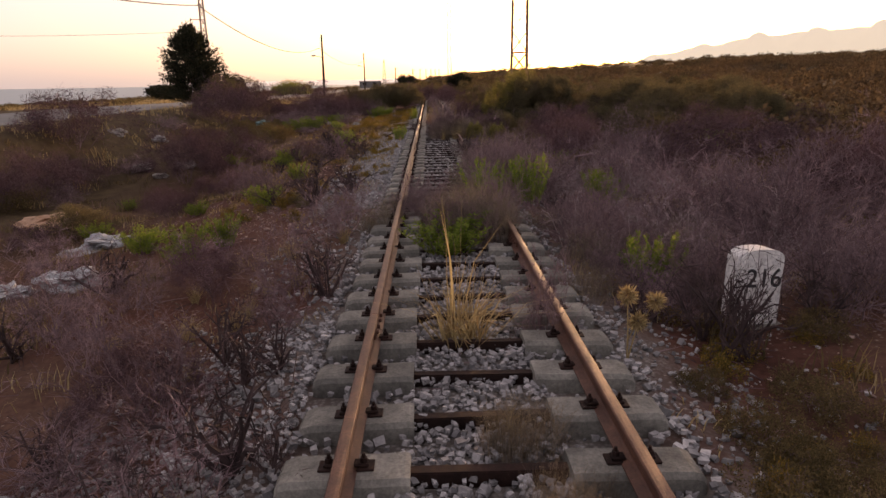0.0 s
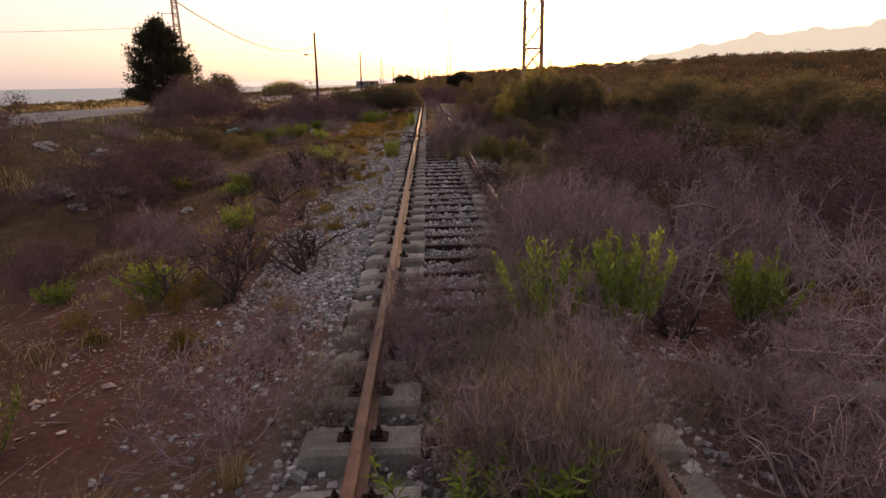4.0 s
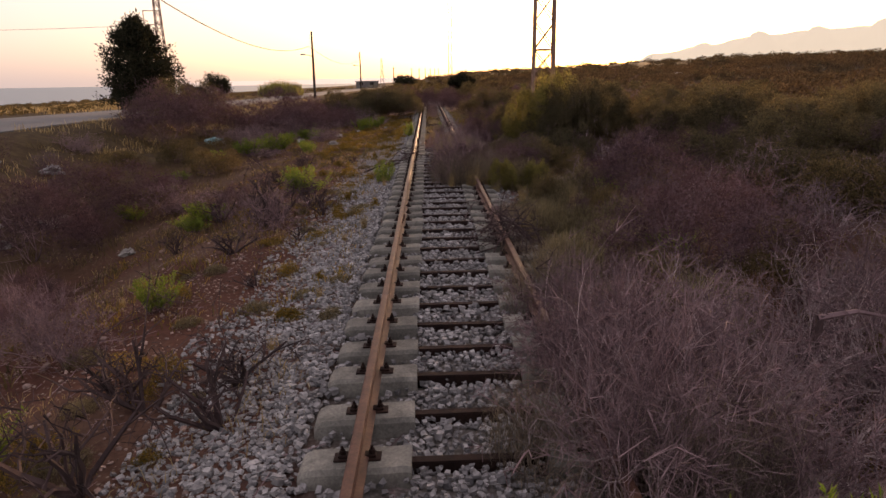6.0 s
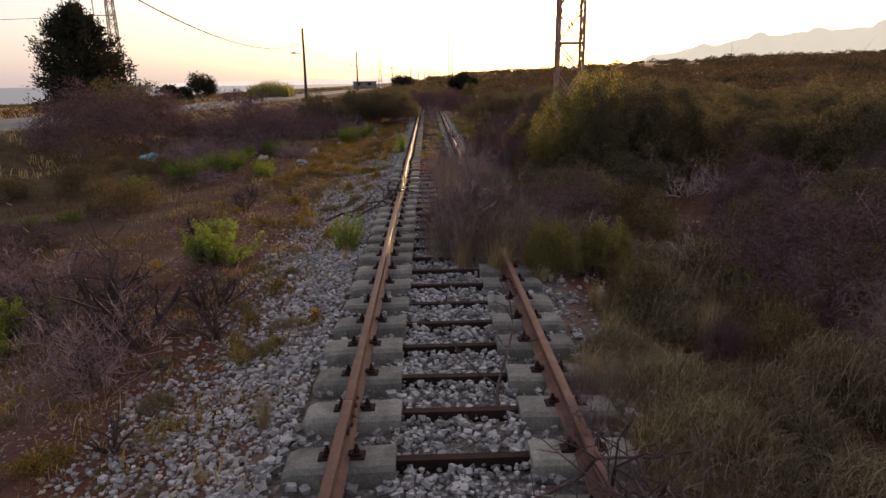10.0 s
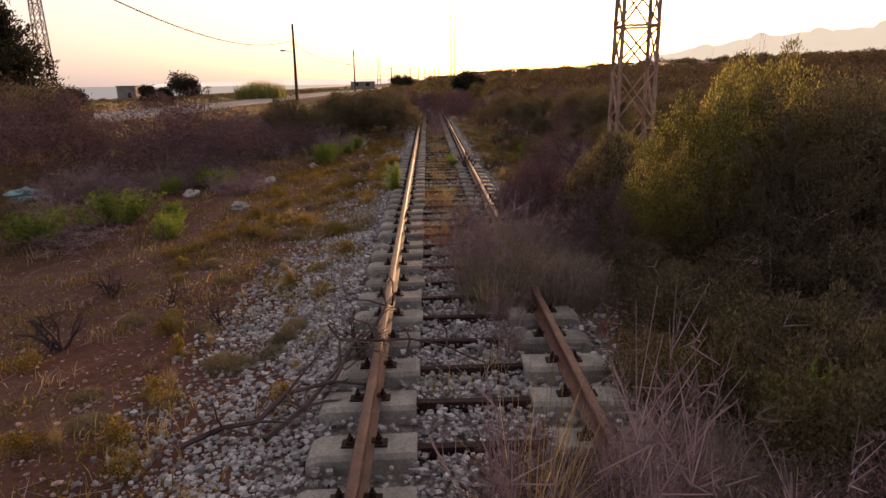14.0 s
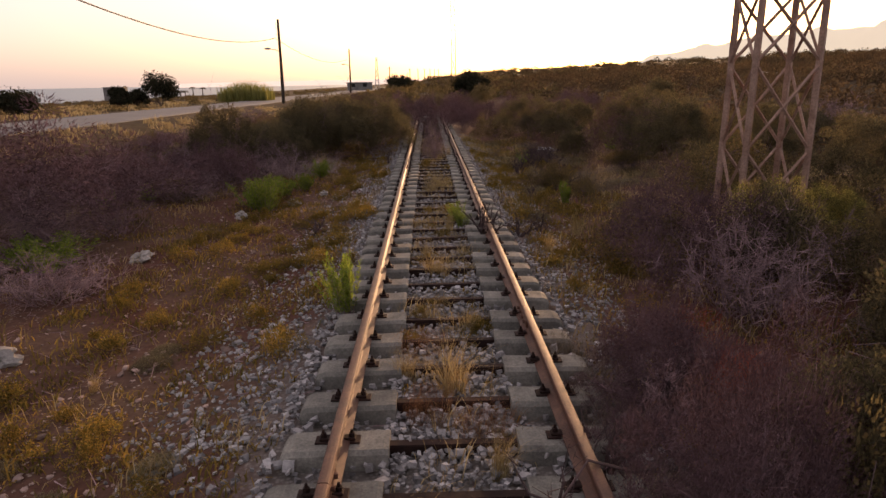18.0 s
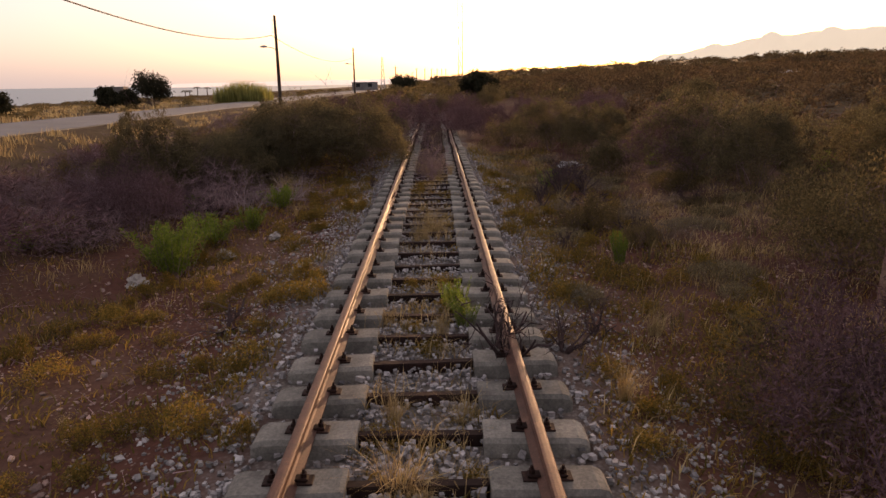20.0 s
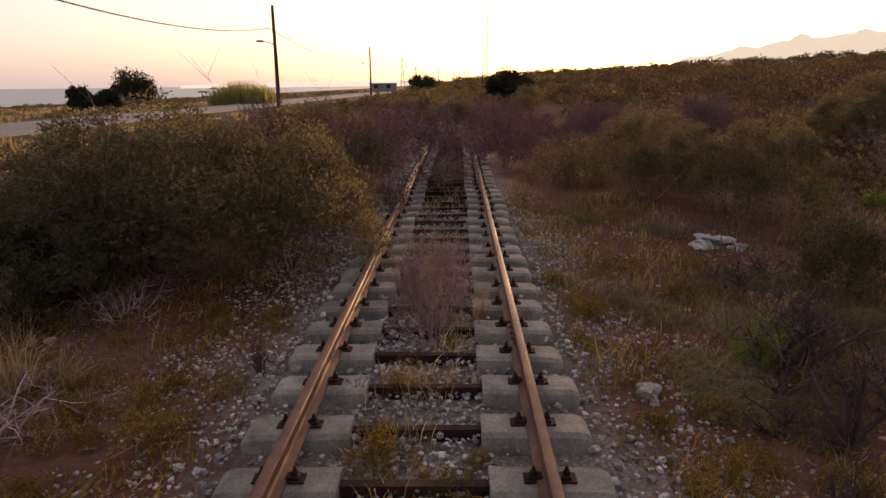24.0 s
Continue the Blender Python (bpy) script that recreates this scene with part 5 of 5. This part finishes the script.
lattice("lattice_pylon", "rusty four-legged steel lattice pylon standing in scrub", 5.47, 43.55, PYLON_Z, 0.4, 0.5, 15.0,
        [0.1, 1.2 - PYLON_Z, 2.55 - PYLON_Z, 3.7 - PYLON_Z, 5.0 - PYLON_Z, 6.3 - PYLON_Z, 7.6 - PYLON_Z, 8.9 - PYLON_Z, 10.1 - PYLON_Z, 11.3 - PYLON_Z, 12.5 - PYLON_Z], 0.058, 0.028, M_STEEL, -4, 5.0)
lat = lattice("lattice_pole", "slim dark lattice pole with side brackets behind the conifer", -18.7, 57.3, 0.3, 0.14, 0.3, 9.6, [0.2 + 0.62 * k for k in range(15)], 0.03, 0.016, M_STEEL, 8)
for z in (6.0, 6.9, 8.0):
    part("bracket", box_mesh("bracket", M_STEEL, -0.95, 0.25, -0.03, 0.03, z - 0.02, z + 0.03), lat)
part("bracket_post", box_mesh("bracket_post", M_STEEL, -0.95, -0.9, -0.025, 0.025, 6.0, 6.9), lat)
lattice("antenna_mast", "very tall thin lattice mast on the skyline", 4.6, 150, float(ground_z(4.6, 150)), 0.38, 0.38, 40.0, [2.5 * k for k in range(16)], 0.045, 0.02, M_WOOD)
lattice("antenna_mast", "distant slim lattice mast beside the road", -17.8, 262, float(ground_z(-17.8, 262)), 0.2, 0.7, 10.5, [1.7 * k for k in range(7)], 0.06, 0.03, M_GREYSTEEL)


def wire(a, b, sag, label, radius=0.022):
    u = np.linspace(0, 1, 40)[:, None]
    p = np.array(a) * (1 - u) + np.array(b) * u
    p[:, 2] -= (4 * sag * u * (1 - u))[:, 0]
    tagged(new("overhead_cable", mesh_np("overhead_cable", *tubes([(p, np.full(40, radius))], 6), M_CABLE, True)), label, "cable", "cables along the road")


wire((-18.95, 57.3, 8.3), (-18.75, 114.5, 7.75), 1.9, "black cable sagging between the lattice pole and a wooden pole", 0.042)
wire((-18.9, 57.3, 8.3), (-19.6, 0.0, 8.3), 1.6, "black cable sagging from the lattice pole over the road", 0.04)
wire((-18.75, 114.5, 7.75), (-18.85, 187.2, 7.6), 1.6, "black cable sagging between two wooden poles", 0.035)
wire((-19.6, 57.3, 6.3), (-64, 66, 8.0), 0.6, "thin cable leading from the lattice pole to the sea side", 0.014)

# ---- buildings ----


def flat_house(name, label, x, y, wide, deep, high, doors, yaw=0.0):
    t = thing(name, label, "building")
    z = float(ground_z(x, y))
    t.matrix_basis = pose(x, y, z - 0.15, 0, 0, yaw)
    bm = bmesh.new()
    th = 0.25
    add_box(bm, -wide / 2, wide / 2, -deep / 2, -deep / 2 + th, 0, high)
    add_box(bm, -wide / 2, wide / 2, deep / 2 - th, deep / 2, 0, high)
    add_box(bm, -wide / 2, -wide / 2 + th, -deep / 2 + th, deep / 2 - th, 0, high)
    add_box(bm, wide / 2 - th, wide / 2, -deep / 2 + th, deep / 2 - th, 0, high)
    part("wall", from_bm("wall", bm, M_WALL), t)
    part("roof", box_mesh("roof", M_WALL, -wide / 2 - 0.2, wide / 2 + 0.2, -deep / 2 - 0.2, deep / 2 + 0.2, high, high + 0.2, bevel=0.03), t, "flat concrete roof slab")
    for dx, dw, dh, z0 in doors:
        part("window" if z0 > 0.3 else "door", box_mesh("opening", M_DARK, dx - dw / 2, dx + dw / 2, -deep / 2 - 0.02, -deep / 2 + 0.05, z0, z0 + dh), t, "dark opening")


flat_house("hut", "small grey flat-roofed hut on the seaward field", -90.3, 222, 5.2, 5.0, 3.9, [(0.8, 1.0, 2.0, 0.1)], 10)
flat_house("roadside_building", "low grey flat-roofed building beside the road", -20.8, 232, 7.5, 6.0, 2.3, [(-2, 1.2, 1.0, 1.1), (1.5, 1.2, 1.0, 1.1)], 5)

# ---- milestone ----


def milestone(x, y, yaw):
    t = thing("milestone", "white rounded milestone with black number 216", "milestone")
    t.matrix_basis = pose(x, y, float(ground_z(x, y)), -2, 2, yaw)
    bm = bmesh.new()
    n, w, th = 14, 0.235, 0.11
    prof = [(-w, -0.1), (-w, 0.67)] + [(-w * math.cos(math.pi * k / n), 0.67 + 0.1 * math.sin(math.pi * k / n) ** 0.8) for k in range(1, n)] + [(w, 0.67), (w, -0.1)]
    front = [bm.verts.new((px, -th, pz)) for px, pz in prof]
    back = [bm.verts.new((px, th, pz)) for px, pz in prof]
    bm.faces.new(front)
    bm.faces.new(back[::-1])
    for i in range(len(prof)):
        j = (i + 1) % len(prof)
        bm.faces.new((front[j], front[i], back[i], back[j]))
    bmesh.ops.bevel(bm, geom=[e for e in bm.edges if abs(e.verts[0].co.y - e.verts[1].co.y) < 1e-4], offset=0.018, segments=2, affect="EDGES")
    bmesh.ops.recalc_face_normals(bm, faces=bm.faces)
    part("stone_body", from_bm("stone_body", bm, M_WHITEWASH), t)
    txt = bpy.data.curves.new("lettering", "FONT")
    txt.body, txt.size, txt.align_x, txt.extrude, txt.offset = "216", 0.25, "CENTER", 0.001, 0.003
    txt.materials.append(M_PAINT)
    ob = new("lettering", txt)
    ob.parent = t
    ob.matrix_basis = pose(0.03, -th - 0.003, 0.41, 90, 0, 0)
    part("plinth", box_mesh("plinth", M_CONCRETE, -0.2, 0.42, -0.16, 0.2, -0.12, 0.04, bevel=0.03), t, "sloping concrete foot")


milestone(2.76, 8.05, 8)

# ---- stones, rubbish, dead wood ----


def rock(x, y, size, flat, seed, label, material=None, name="rock", category="rock", sink=0.25):
    bm = bmesh.new()
    bmesh.ops.create_icosphere(bm, subdivisions=3, radius=0.5)
    r = random.Random(seed)
    off = Vector((r.random() * 9, r.random() * 9, r.random() * 9))
    for v in bm.verts:
        k = 0.9 + 0.9 * noise.noise(v.co * 2.4 + off) + 0.45 * noise.noise(v.co * 6 + off)
        v.co = Vector((v.co.x * k * size, v.co.y * k * size * 0.75, v.co.z * k * size * flat))
    ob = new(name, from_bm(name, bm, material or M_ROCK, False))
    ob.matrix_basis = pose(x, y, float(ground_z(x, y)) + size * flat * (0.5 - sink), 0, 0, r.random() * 360)
    return tagged(ob, label, category)


PALE = "pale limestone rock lying on bare soil"
for k, spot in enumerate(((-7.6, 40.8, 0.55, 0.5), (-6.28, 41.1, 0.45, 0.5), (-4.73, 42.7, 0.35, 0.5), (-4.5, 39.0, 0.45, 0.35), (-14.4, 31.5, 0.9, 0.4), (-11.3, 26.4, 0.9, 0.5),
                          (-9.7, 26.9, 0.9, 0.3), (-3.3, 47.5, 0.4, 0.4), (-4.1, 46.1, 0.35, 0.5), (-2.8, 48.7, 0.3, 0.5), (1.87, 44.9, 0.22, 0.6), (1.8, 52.7, 0.2, 0.8), (-10.0, 25.2, 0.5, 0.5), (-6.6, 24.0, 0.35, 0.5))):
    rock(*spot, 40 + k, PALE)
rock(-10.1, 18.2, 1.5, 0.18, 61, "flat orange-brown sandstone slab on the soil", surface("sandstone", [(0.3, (0.26, 0.15, 0.09)), (0.7, (0.42, 0.28, 0.19))], 3, 0.9, 20, 0.01, 15), "stone_slab", "slab")
rock(-9.0, 17.0, 1.1, 0.22, 62, "flat orange-brown sandstone slab on the soil", bpy.data.materials["sandstone"], "stone_slab", "slab")
rock(2.2, 12.1, 0.8, 0.45, 63, "broken concrete lump beside the rail", M_CONCRETE, "concrete_lump")
rock(2.9, 11.9, 0.55, 0.5, 64, "broken reddish concrete lump beside the rail", M_CONCRETE, "concrete_lump")


def bag(x, y, size, seed, material, label):
    """A crumpled plastic bag: a lump with sharp folds."""
    bm = bmesh.new()
    bmesh.ops.create_icosphere(bm, subdivisions=4, radius=0.5)
    off = Vector((seed * 3.1, seed * 1.7, seed))
    for v in bm.verts:
        k = 0.75 + 1.0 * noise.noise(v.co * 2.6 + off) + 0.8 * abs(noise.noise(v.co * 5 + off)) + 0.35 * abs(noise.noise(v.co * 13 + off))
        v.co = Vector((v.co.x * k * size * 1.3, v.co.y * k * size, v.co.z * k * size * 0.5))
    ob = new("plastic_bag", from_bm("plastic_bag", bm, material))
    ob.matrix_basis = pose(x, y, float(ground_z(x, y)) + size * 0.14, 0, 0, seed * 50)
    tagged(ob, label, "rubbish")


WHITE_BAG = "crumpled white plastic bag lying on the ground"
bag(-6.2, 13.4, 0.6, 1, M_PLASTIC, WHITE_BAG)
bag(-6.7, 13.2, 0.28, 2, M_PLASTIC, WHITE_BAG)
bag(-5.15, 10.5, 0.5, 3, M_PLASTIC, WHITE_BAG)
bag(-5.9, 10.3, 0.45, 4, M_PLASTIC, WHITE_BAG)
bag(-7.2, 10.9, 0.35, 5, M_TEAL, "crumpled teal plastic sheet lying on the ground")
bag(-13.2, 33.0, 0.6, 6, M_PLASTIC, WHITE_BAG)
bag(-10.2, 40.9, 0.6, 7, M_TEAL, "crumpled pale teal plastic bag beside green weeds")
bag(4.5, 58.4, 0.45, 8, M_PLASTIC, "large crumpled white plastic sack in dry grass")
bag(4.75, 57.9, 0.22, 9, M_PLASTIC, "crumpled white plastic sack in dry grass")
bag(34, 99, 1.3, 11, M_WHITEWASH, "pale heap of rubbish on the far hillside")
bag(35.6, 98.4, 0.8, 12, M_WHITEWASH, "pale heap of rubbish on the far hillside")
bag(-3.0, 5.6, 0.25, 10, M_PLASTIC, "small grey plastic scrap on the soil")


def fallen_branch(pts, seed, rad, label, wood=None):
    """A dead branch lying across the ground, with side twigs."""
    r = np.random.default_rng(seed)
    p = np.array(pts, float)
    mids = (p[:-1] + p[1:]) / 2 + r.normal(size=(len(p) - 1, 3)) * 0.07
    p = np.array([q for pair in zip(p[:-1], mids) for q in pair] + [p[-1]])
    t = thing("dead_branch", label, "branch")
    paths = [(p, np.linspace(rad, rad * 0.35, len(p)))]
    tips = []
    for i in range(1, len(p)):
        for _ in range(2):
            w = r.normal(size=3) * (1, 1, 0.45) + (p[i] - p[i - 1]) / np.linalg.norm(p[i] - p[i - 1]) * 0.8
            w /= np.linalg.norm(w)
            q = p[i] + w * r.uniform(0.2, 0.5)
            q[2] = max(q[2], float(ground_z(q[0], q[1])) + 0.03)
            mid = (p[i] + q) / 2 + r.normal(size=3) * 0.04
            part("side_branch", mesh_np("side_branch", *tubes([(np.array([p[i], mid, q]), np.array([rad * 0.5, rad * 0.4, rad * 0.15]))], 5), wood or M_BURNT), t)
            tips.append((q, w))
    part("branch", mesh_np("branch", *tubes(paths, 5), wood or M_BURNT), t)
    stuff("twig_tangle", mesh_np("twig_tangle", *tubes(sprays(tips, r, 3, 0.08, 0.22, 0.004)), wood or M_BURNT), t)


BLACK = "blackened dead branch lying across the rail"
fallen_branch([(-2.2, 29.5, -0.22), (-1.6, 29.5, -0.02), (-1.1, 29.9, 0.08), (-0.85, 30.7, 0.2), (-0.72, 31.5, 0.24)], 1, 0.024, BLACK)
fallen_branch([(-1.5, 29.3, -0.05), (-1.1, 30.2, 0.06), (-0.8, 30.4, 0.2), (-0.2, 30.6, 0.05)], 2, 0.022, BLACK)
fallen_branch([(0.2, 34.6, -0.1), (0.35, 35.2, 0.02), (0.6, 35.9, 0.05), (0.75, 36.3, 0.2)], 3, 0.02, "dark dead branch lying between the rails")
fallen_branch([(1.3, 17.2, -0.1), (1.1, 17.6, 0.1), (0.9, 18.1, 0.25)], 4, 0.018, "dark dead branch leaning on the rail")
for k in range(9):
    a, bx, by = 0.7 * k, 0.86 + 0.12 * math.sin(2.3 * k), 20.3 + 0.09 * (k - 4)
    dx, dy = math.cos(a) * 0.5, math.sin(a) * 0.45
    fallen_branch([(bx - dx, by - dy, -0.06), (bx - dx * 0.3, by - dy * 0.2, 0.2 + 0.02 * k), (bx + dx * 0.4, by + dy * 0.5, 0.24), (bx + dx, by + dy, 0.02)], 30 + k, 0.014, "dark dead branch heaped on the rail")
fallen_branch([(0.3, 22.0, -0.1), (0.5, 22.9, 0.05), (0.6, 23.4, 0.1)], 5, 0.015, "dark dead branch lying between the rails")
for k, (bx, by) in enumerate(((2.0, 12.6), (2.6, 13.4), (3.4, 12.8), (3.0, 14.2), (1.9, 14.6), (3.9, 14.6))):
    gz0 = float(ground_z(bx, by))
    fallen_branch([(bx, by, gz0 + 0.03), (bx + 0.5, by + 0.2, gz0 + 0.12), (bx + 1.0, by + 0.1 * k, gz0 + 0.15), (bx + 1.5, by - 0.2, gz0 + 0.05)], 10 + k, 0.016, "grey dead branch lying among dry scrub", M_PALETWIG)


def stump(x, y, high):
    t = thing("burnt_stump", "upright blackened stump with one broken side branch", "stump")
    t.matrix_basis = pose(x, y, float(ground_z(x, y)))
    part("trunk", mesh_np("trunk", *tubes([(np.array([[0, 0, -0.1], [-0.03, 0, high * 0.35], [0.05, 0, high * 0.7], [0.08, 0.02, high]]), np.array([0.05, 0.042, 0.036, 0.026]))], 7), M_BURNT), t)
    part("branch", mesh_np("branch", *tubes([(np.array([[0.05, 0.02, high * 0.97], [0.35, 0.0, high * 1.05], [0.7, 0.1, high * 0.92], [1.0, 0.12, high * 0.96]]), np.array([0.03, 0.022, 0.014, 0.006]))], 5), M_TWIG), t)


stump(2.82, 16.0, 0.75)


def thistle(x, y, heads):
    t = thing("dry_thistle", "tall dry thistle with round spiny brown heads", "thistle")
    t.matrix_basis = pose(x, y, float(ground_z(x, y)))
    r = np.random.default_rng(4)
    for hx, hy_, hz_ in heads:
        stem = part("stem", mesh_np("stem", *tubes([(np.array([[0, 0, 0], [hx * 0.3, hy_, hz_ * 0.5], [hx, hy_, hz_]]), np.array([0.008, 0.006, 0.005]))], 5), M_STRAW), t)
        n = 260
        w = r.normal(size=(n, 3))
        w /= np.linalg.norm(w, axis=1)[:, None]
        stuff("head", mesh_np("head", *leaves(np.array([[hx, hy_, hz_]]) + w * 0.02, w, 0.07, 0.012, r), M_STRAW), stem)


thistle(1.25, 7.0, [(-0.03, 0, 0.56), (0.2, 0.02, 0.5), (0.1, 0.1, 0.3)])
thistle(3.9, 7.4, [(0.03, 0, 0.5), (-0.15, 0.02, 0.42)])

# ---- ballast, pebbles, grass and litter on the ground ----
br = np.random.default_rng(77)


def ballast_spots(n, x0, x1, y0, y1):
    return br.uniform(x0, x1, n), br.uniform(y0, y1, n)


bx, by, bs = [], [], []
for n, x0, x1, y0, y1, s0, s1 in ((36000, -0.5, 0.5, 2.5, 60, 0.026, 0.046), (8000, -1.3, -0.44, 2.5, 62, 0.028, 0.058), (7000, 0.44, 1.3, 2.5, 62, 0.028, 0.058),
                                  (10000, -2.6, -1.2, 2.5, 62, 0.025, 0.05), (20000, -2.9, -1.2, 16.5, 36, 0.02, 0.046), (3500, -2.6, -1.2, 13.5, 16.5, 0.02, 0.046), (4500, -2.9, -1.2, 2.5, 8, 0.02, 0.045), (1700, 1.2, 3.2, 2.5, 8, 0.018, 0.04), (10000, 1.2, 2.5, 39, 60, 0.02, 0.045), (10000, -2.6, -1.2, 37, 60, 0.02, 0.045), (3000, 1.2, 2.1, 2.5, 62, 0.025, 0.06)):
    x, y = ballast_spots(n, x0, x1, y0, y1)
    bx.append(x), by.append(y), bs.append(br.uniform(s0, s1, n))
bx, by, bs = np.concatenate(bx), np.concatenate(by), np.concatenate(bs)
# fewer stones show where soil and weeds have covered them
share = np.where(np.abs(bx) < 1.3, np.interp(by, [3, 36, 42, 62], [1, 1, 0.7, 0.5]), np.interp(by, [3, 8, 13, 18, 34, 39, 45, 62], [1, 0.7, 0.7, 1, 1, 0.6, 0.5, 0.5])) * np.interp(np.abs(bx) + 0.45 * np.sin(by * 1.9) * np.sin(by * 0.73 + bx), [1.3, 1.8, 2.6, 3.2], [1, 1, 0.35, 0.1])
ok = br.random(len(bx)) < share
bx, by, bs = bx[ok], by[ok], bs[ok] * np.interp(by[ok], [37, 44], [1, 0.8]) * br.choice([0.8, 1.0, 1.35], ok.sum(), p=[0.5, 0.4, 0.1])
bz = ground_z(bx, by) + bs * br.uniform(0.0, 0.45, len(bx)) + np.where(np.abs(bx) < 1.3, br.uniform(0.005, 0.06, len(bx)), 0)
ballast = thing("ballast", "bed of loose pale grey crushed stone round the sleepers", "ballast", "", "structure")
single = np.flatnonzero((np.abs(bx) < 0.42) & (by > 16.5) & (by < 24) & (bs > 0.042))[:280]
rest = np.setdiff1d(np.arange(len(bx)), single)
tagged(part("loose_stone", mesh_np("loose_stone", *stones(bx[rest], by[rest], bz[rest], bs[rest] * 1.05, br, 0.75, 0.35, True), M_STONE), ballast), kind="stuff")
forms = [mesh_np("stone", *stones(np.zeros(1), np.zeros(1), np.zeros(1), np.full(1, 1.05), br, 0.75, 0.35, True), M_STONE) for _ in range(12)]
for k, i in enumerate(single):
    st = part("stone", forms[k % 12], ballast)
    st.matrix_basis = pose(bx[i], by[i], bz[i] + 0.008, 0, 0, 37 * k) @ Matrix.Scale(bs[i], 4)

# strewn stones on the soil beside the track
n = 14000
px_, py_ = np.concatenate([-2.2 - br.gamma(1.5, 1.7, n // 2), 1.8 + br.gamma(1.5, 1.2, n // 2)]), br.uniform(3, 60, n)
ps = 0.013 + br.gamma(1.3, 0.0125, n)
px_[:6500], py_[:6500] = -1.8 - br.gamma(2.0, 0.8, 6500), br.uniform(12, 50, 6500)
tagged(new("pebbles", mesh_np("pebbles", *stones(px_, py_, ground_z(px_, py_) + ps * 0.15, ps, br, 0.6, 0.32), M_FIELDSTONE)), "pale stones strewn over the soil", "pebbles", kind="stuff")


def grass_cover(name, label, material, n, x0, x1, y0, y1, height, width, lean, seed, clump=0.35, avoid=True):
    """Blades in loose patches."""
    r = np.random.default_rng(seed)
    m = max(8, n // 32)
    cx, cy = r.uniform(x0, x1, m), r.uniform(y0, y1, m)
    pick = r.integers(0, m, n)
    x, y = cx[pick] + r.normal(size=n) * clump * 0.5, cy[pick] + r.normal(size=n) * clump * 0.5
    h = height * (0.5 + r.random(m))[pick]
    if avoid:
        ok = (np.abs(x) > 1.25) & (np.abs(x - road_x(y)) > ROAD_HALF)
        x, y, h = x[ok], y[ok], h[ok]
    k = len(x)
    return tagged(new(name, mesh_np(name, *blades(x, y, ground_z(x, y) - 0.01, h, np.full(k, width), np.full(k, lean), r), material)), label, "grass", kind="stuff")


grass_cover("dry_grass", "short dry straw grass on the bank", M_STRAW, 11000, -8, -1.3, 3, 64, 0.14, 0.008, 0.7, 1)
grass_cover("dry_grass", "dry straw grass on the bank", M_STRAW, 11000, 1.3, 8, 3, 66, 0.2, 0.009, 0.7, 2)
grass_cover("dry_grass", "dry straw grass between the sleepers", M_STRAW, 4200, -0.45, 0.45, 30, 64, 0.2, 0.007, 0.6, 3, 0.2, False)
grass_cover("golden_grass", "golden low weeds on the bank", M_WEED, 18000, -6.5, -1.4, 18, 62, 0.1, 0.014, 0.9, 4, 0.3)
grass_cover("golden_grass", "golden low weeds beside the rail", M_WEED, 9000, 1.4, 5, 30, 62, 0.12, 0.014, 0.9, 5, 0.3)
grass_cover("golden_grass", "golden low weeds between the sleepers", M_WEED, 3200, -0.45, 0.45, 36, 60, 0.1, 0.012, 0.9, 6, 0.15, False)
grass_cover("golden_grass", "yellow-green weeds covering the bank", M_WEED, 14000, -4.6, -1.25, 34, 62, 0.09, 0.016, 1.0, 11, 0.3)
grass_cover("golden_grass", "yellow-green weeds covering the bank", M_WEED, 18000, 1.25, 4.2, 36, 62, 0.09, 0.016, 1.0, 12, 0.3)
grass_cover("dry_grass", "pale short dry grass on a flat clearing", M_STRAW, 12000, 3.6, 9.5, 43, 52, 0.12, 0.009, 0.8, 13)
grass_cover("scrub_grass", "dull olive grass among the scrub", M_OLIVE, 22000, -15, -4, 4, 75, 0.2, 0.014, 0.6, 7, 0.4)
grass_cover("scrub_grass", "dull olive grass among the scrub", M_OLIVE, 22000, 2.2, 14, 4, 75, 0.28, 0.014, 0.6, 8, 0.4)
grass_cover("field_grass", "pale dry grass on the field beyond the road", M_STRAW, 14000, -70, -26, 55, 150, 0.35, 0.06, 0.5, 9, 1.2)
grass_cover("verge_grass", "dry grass along the road verge", M_STRAW, 6000, -17.5, -12, 20, 100, 0.3, 0.025, 0.5, 10, 0.5)


def litter(n, x0, x1, y0, y1, seed, material, name, label):
    """Fallen twigs lying on the ground."""
    r = np.random.default_rng(seed)
    x, y = r.uniform(x0, x1, n), r.uniform(y0, y1, n)
    a, ln = r.uniform(0, 6.28, n), r.uniform(0.08, 0.35, n)
    z = ground_z(x, y) + 0.012
    x2, y2 = x + np.cos(a) * ln, y + np.sin(a) * ln
    z2 = ground_z(x2, y2) + r.uniform(0.01, 0.08, n)
    paths = [(np.array([(x[i], y[i], z[i]), (x2[i], y2[i], z2[i])]), np.array([0.005, 0.002])) for i in range(n)]
    tagged(new(name, mesh_np(name, *tubes(paths), material)), label, "twigs", kind="stuff")


litter(2600, -7, -1.3, 3, 60, 3, M_TWIG, "twig_litter", "grey dry twigs scattered on the soil")
litter(3000, 1.3, 8, 3, 62, 4, M_TWIG, "twig_litter", "grey dry twigs scattered on the soil")
litter(350, -0.7, 0.7, 3, 60, 5, M_TWIG, "twig_litter", "dry twigs lying between the rails")
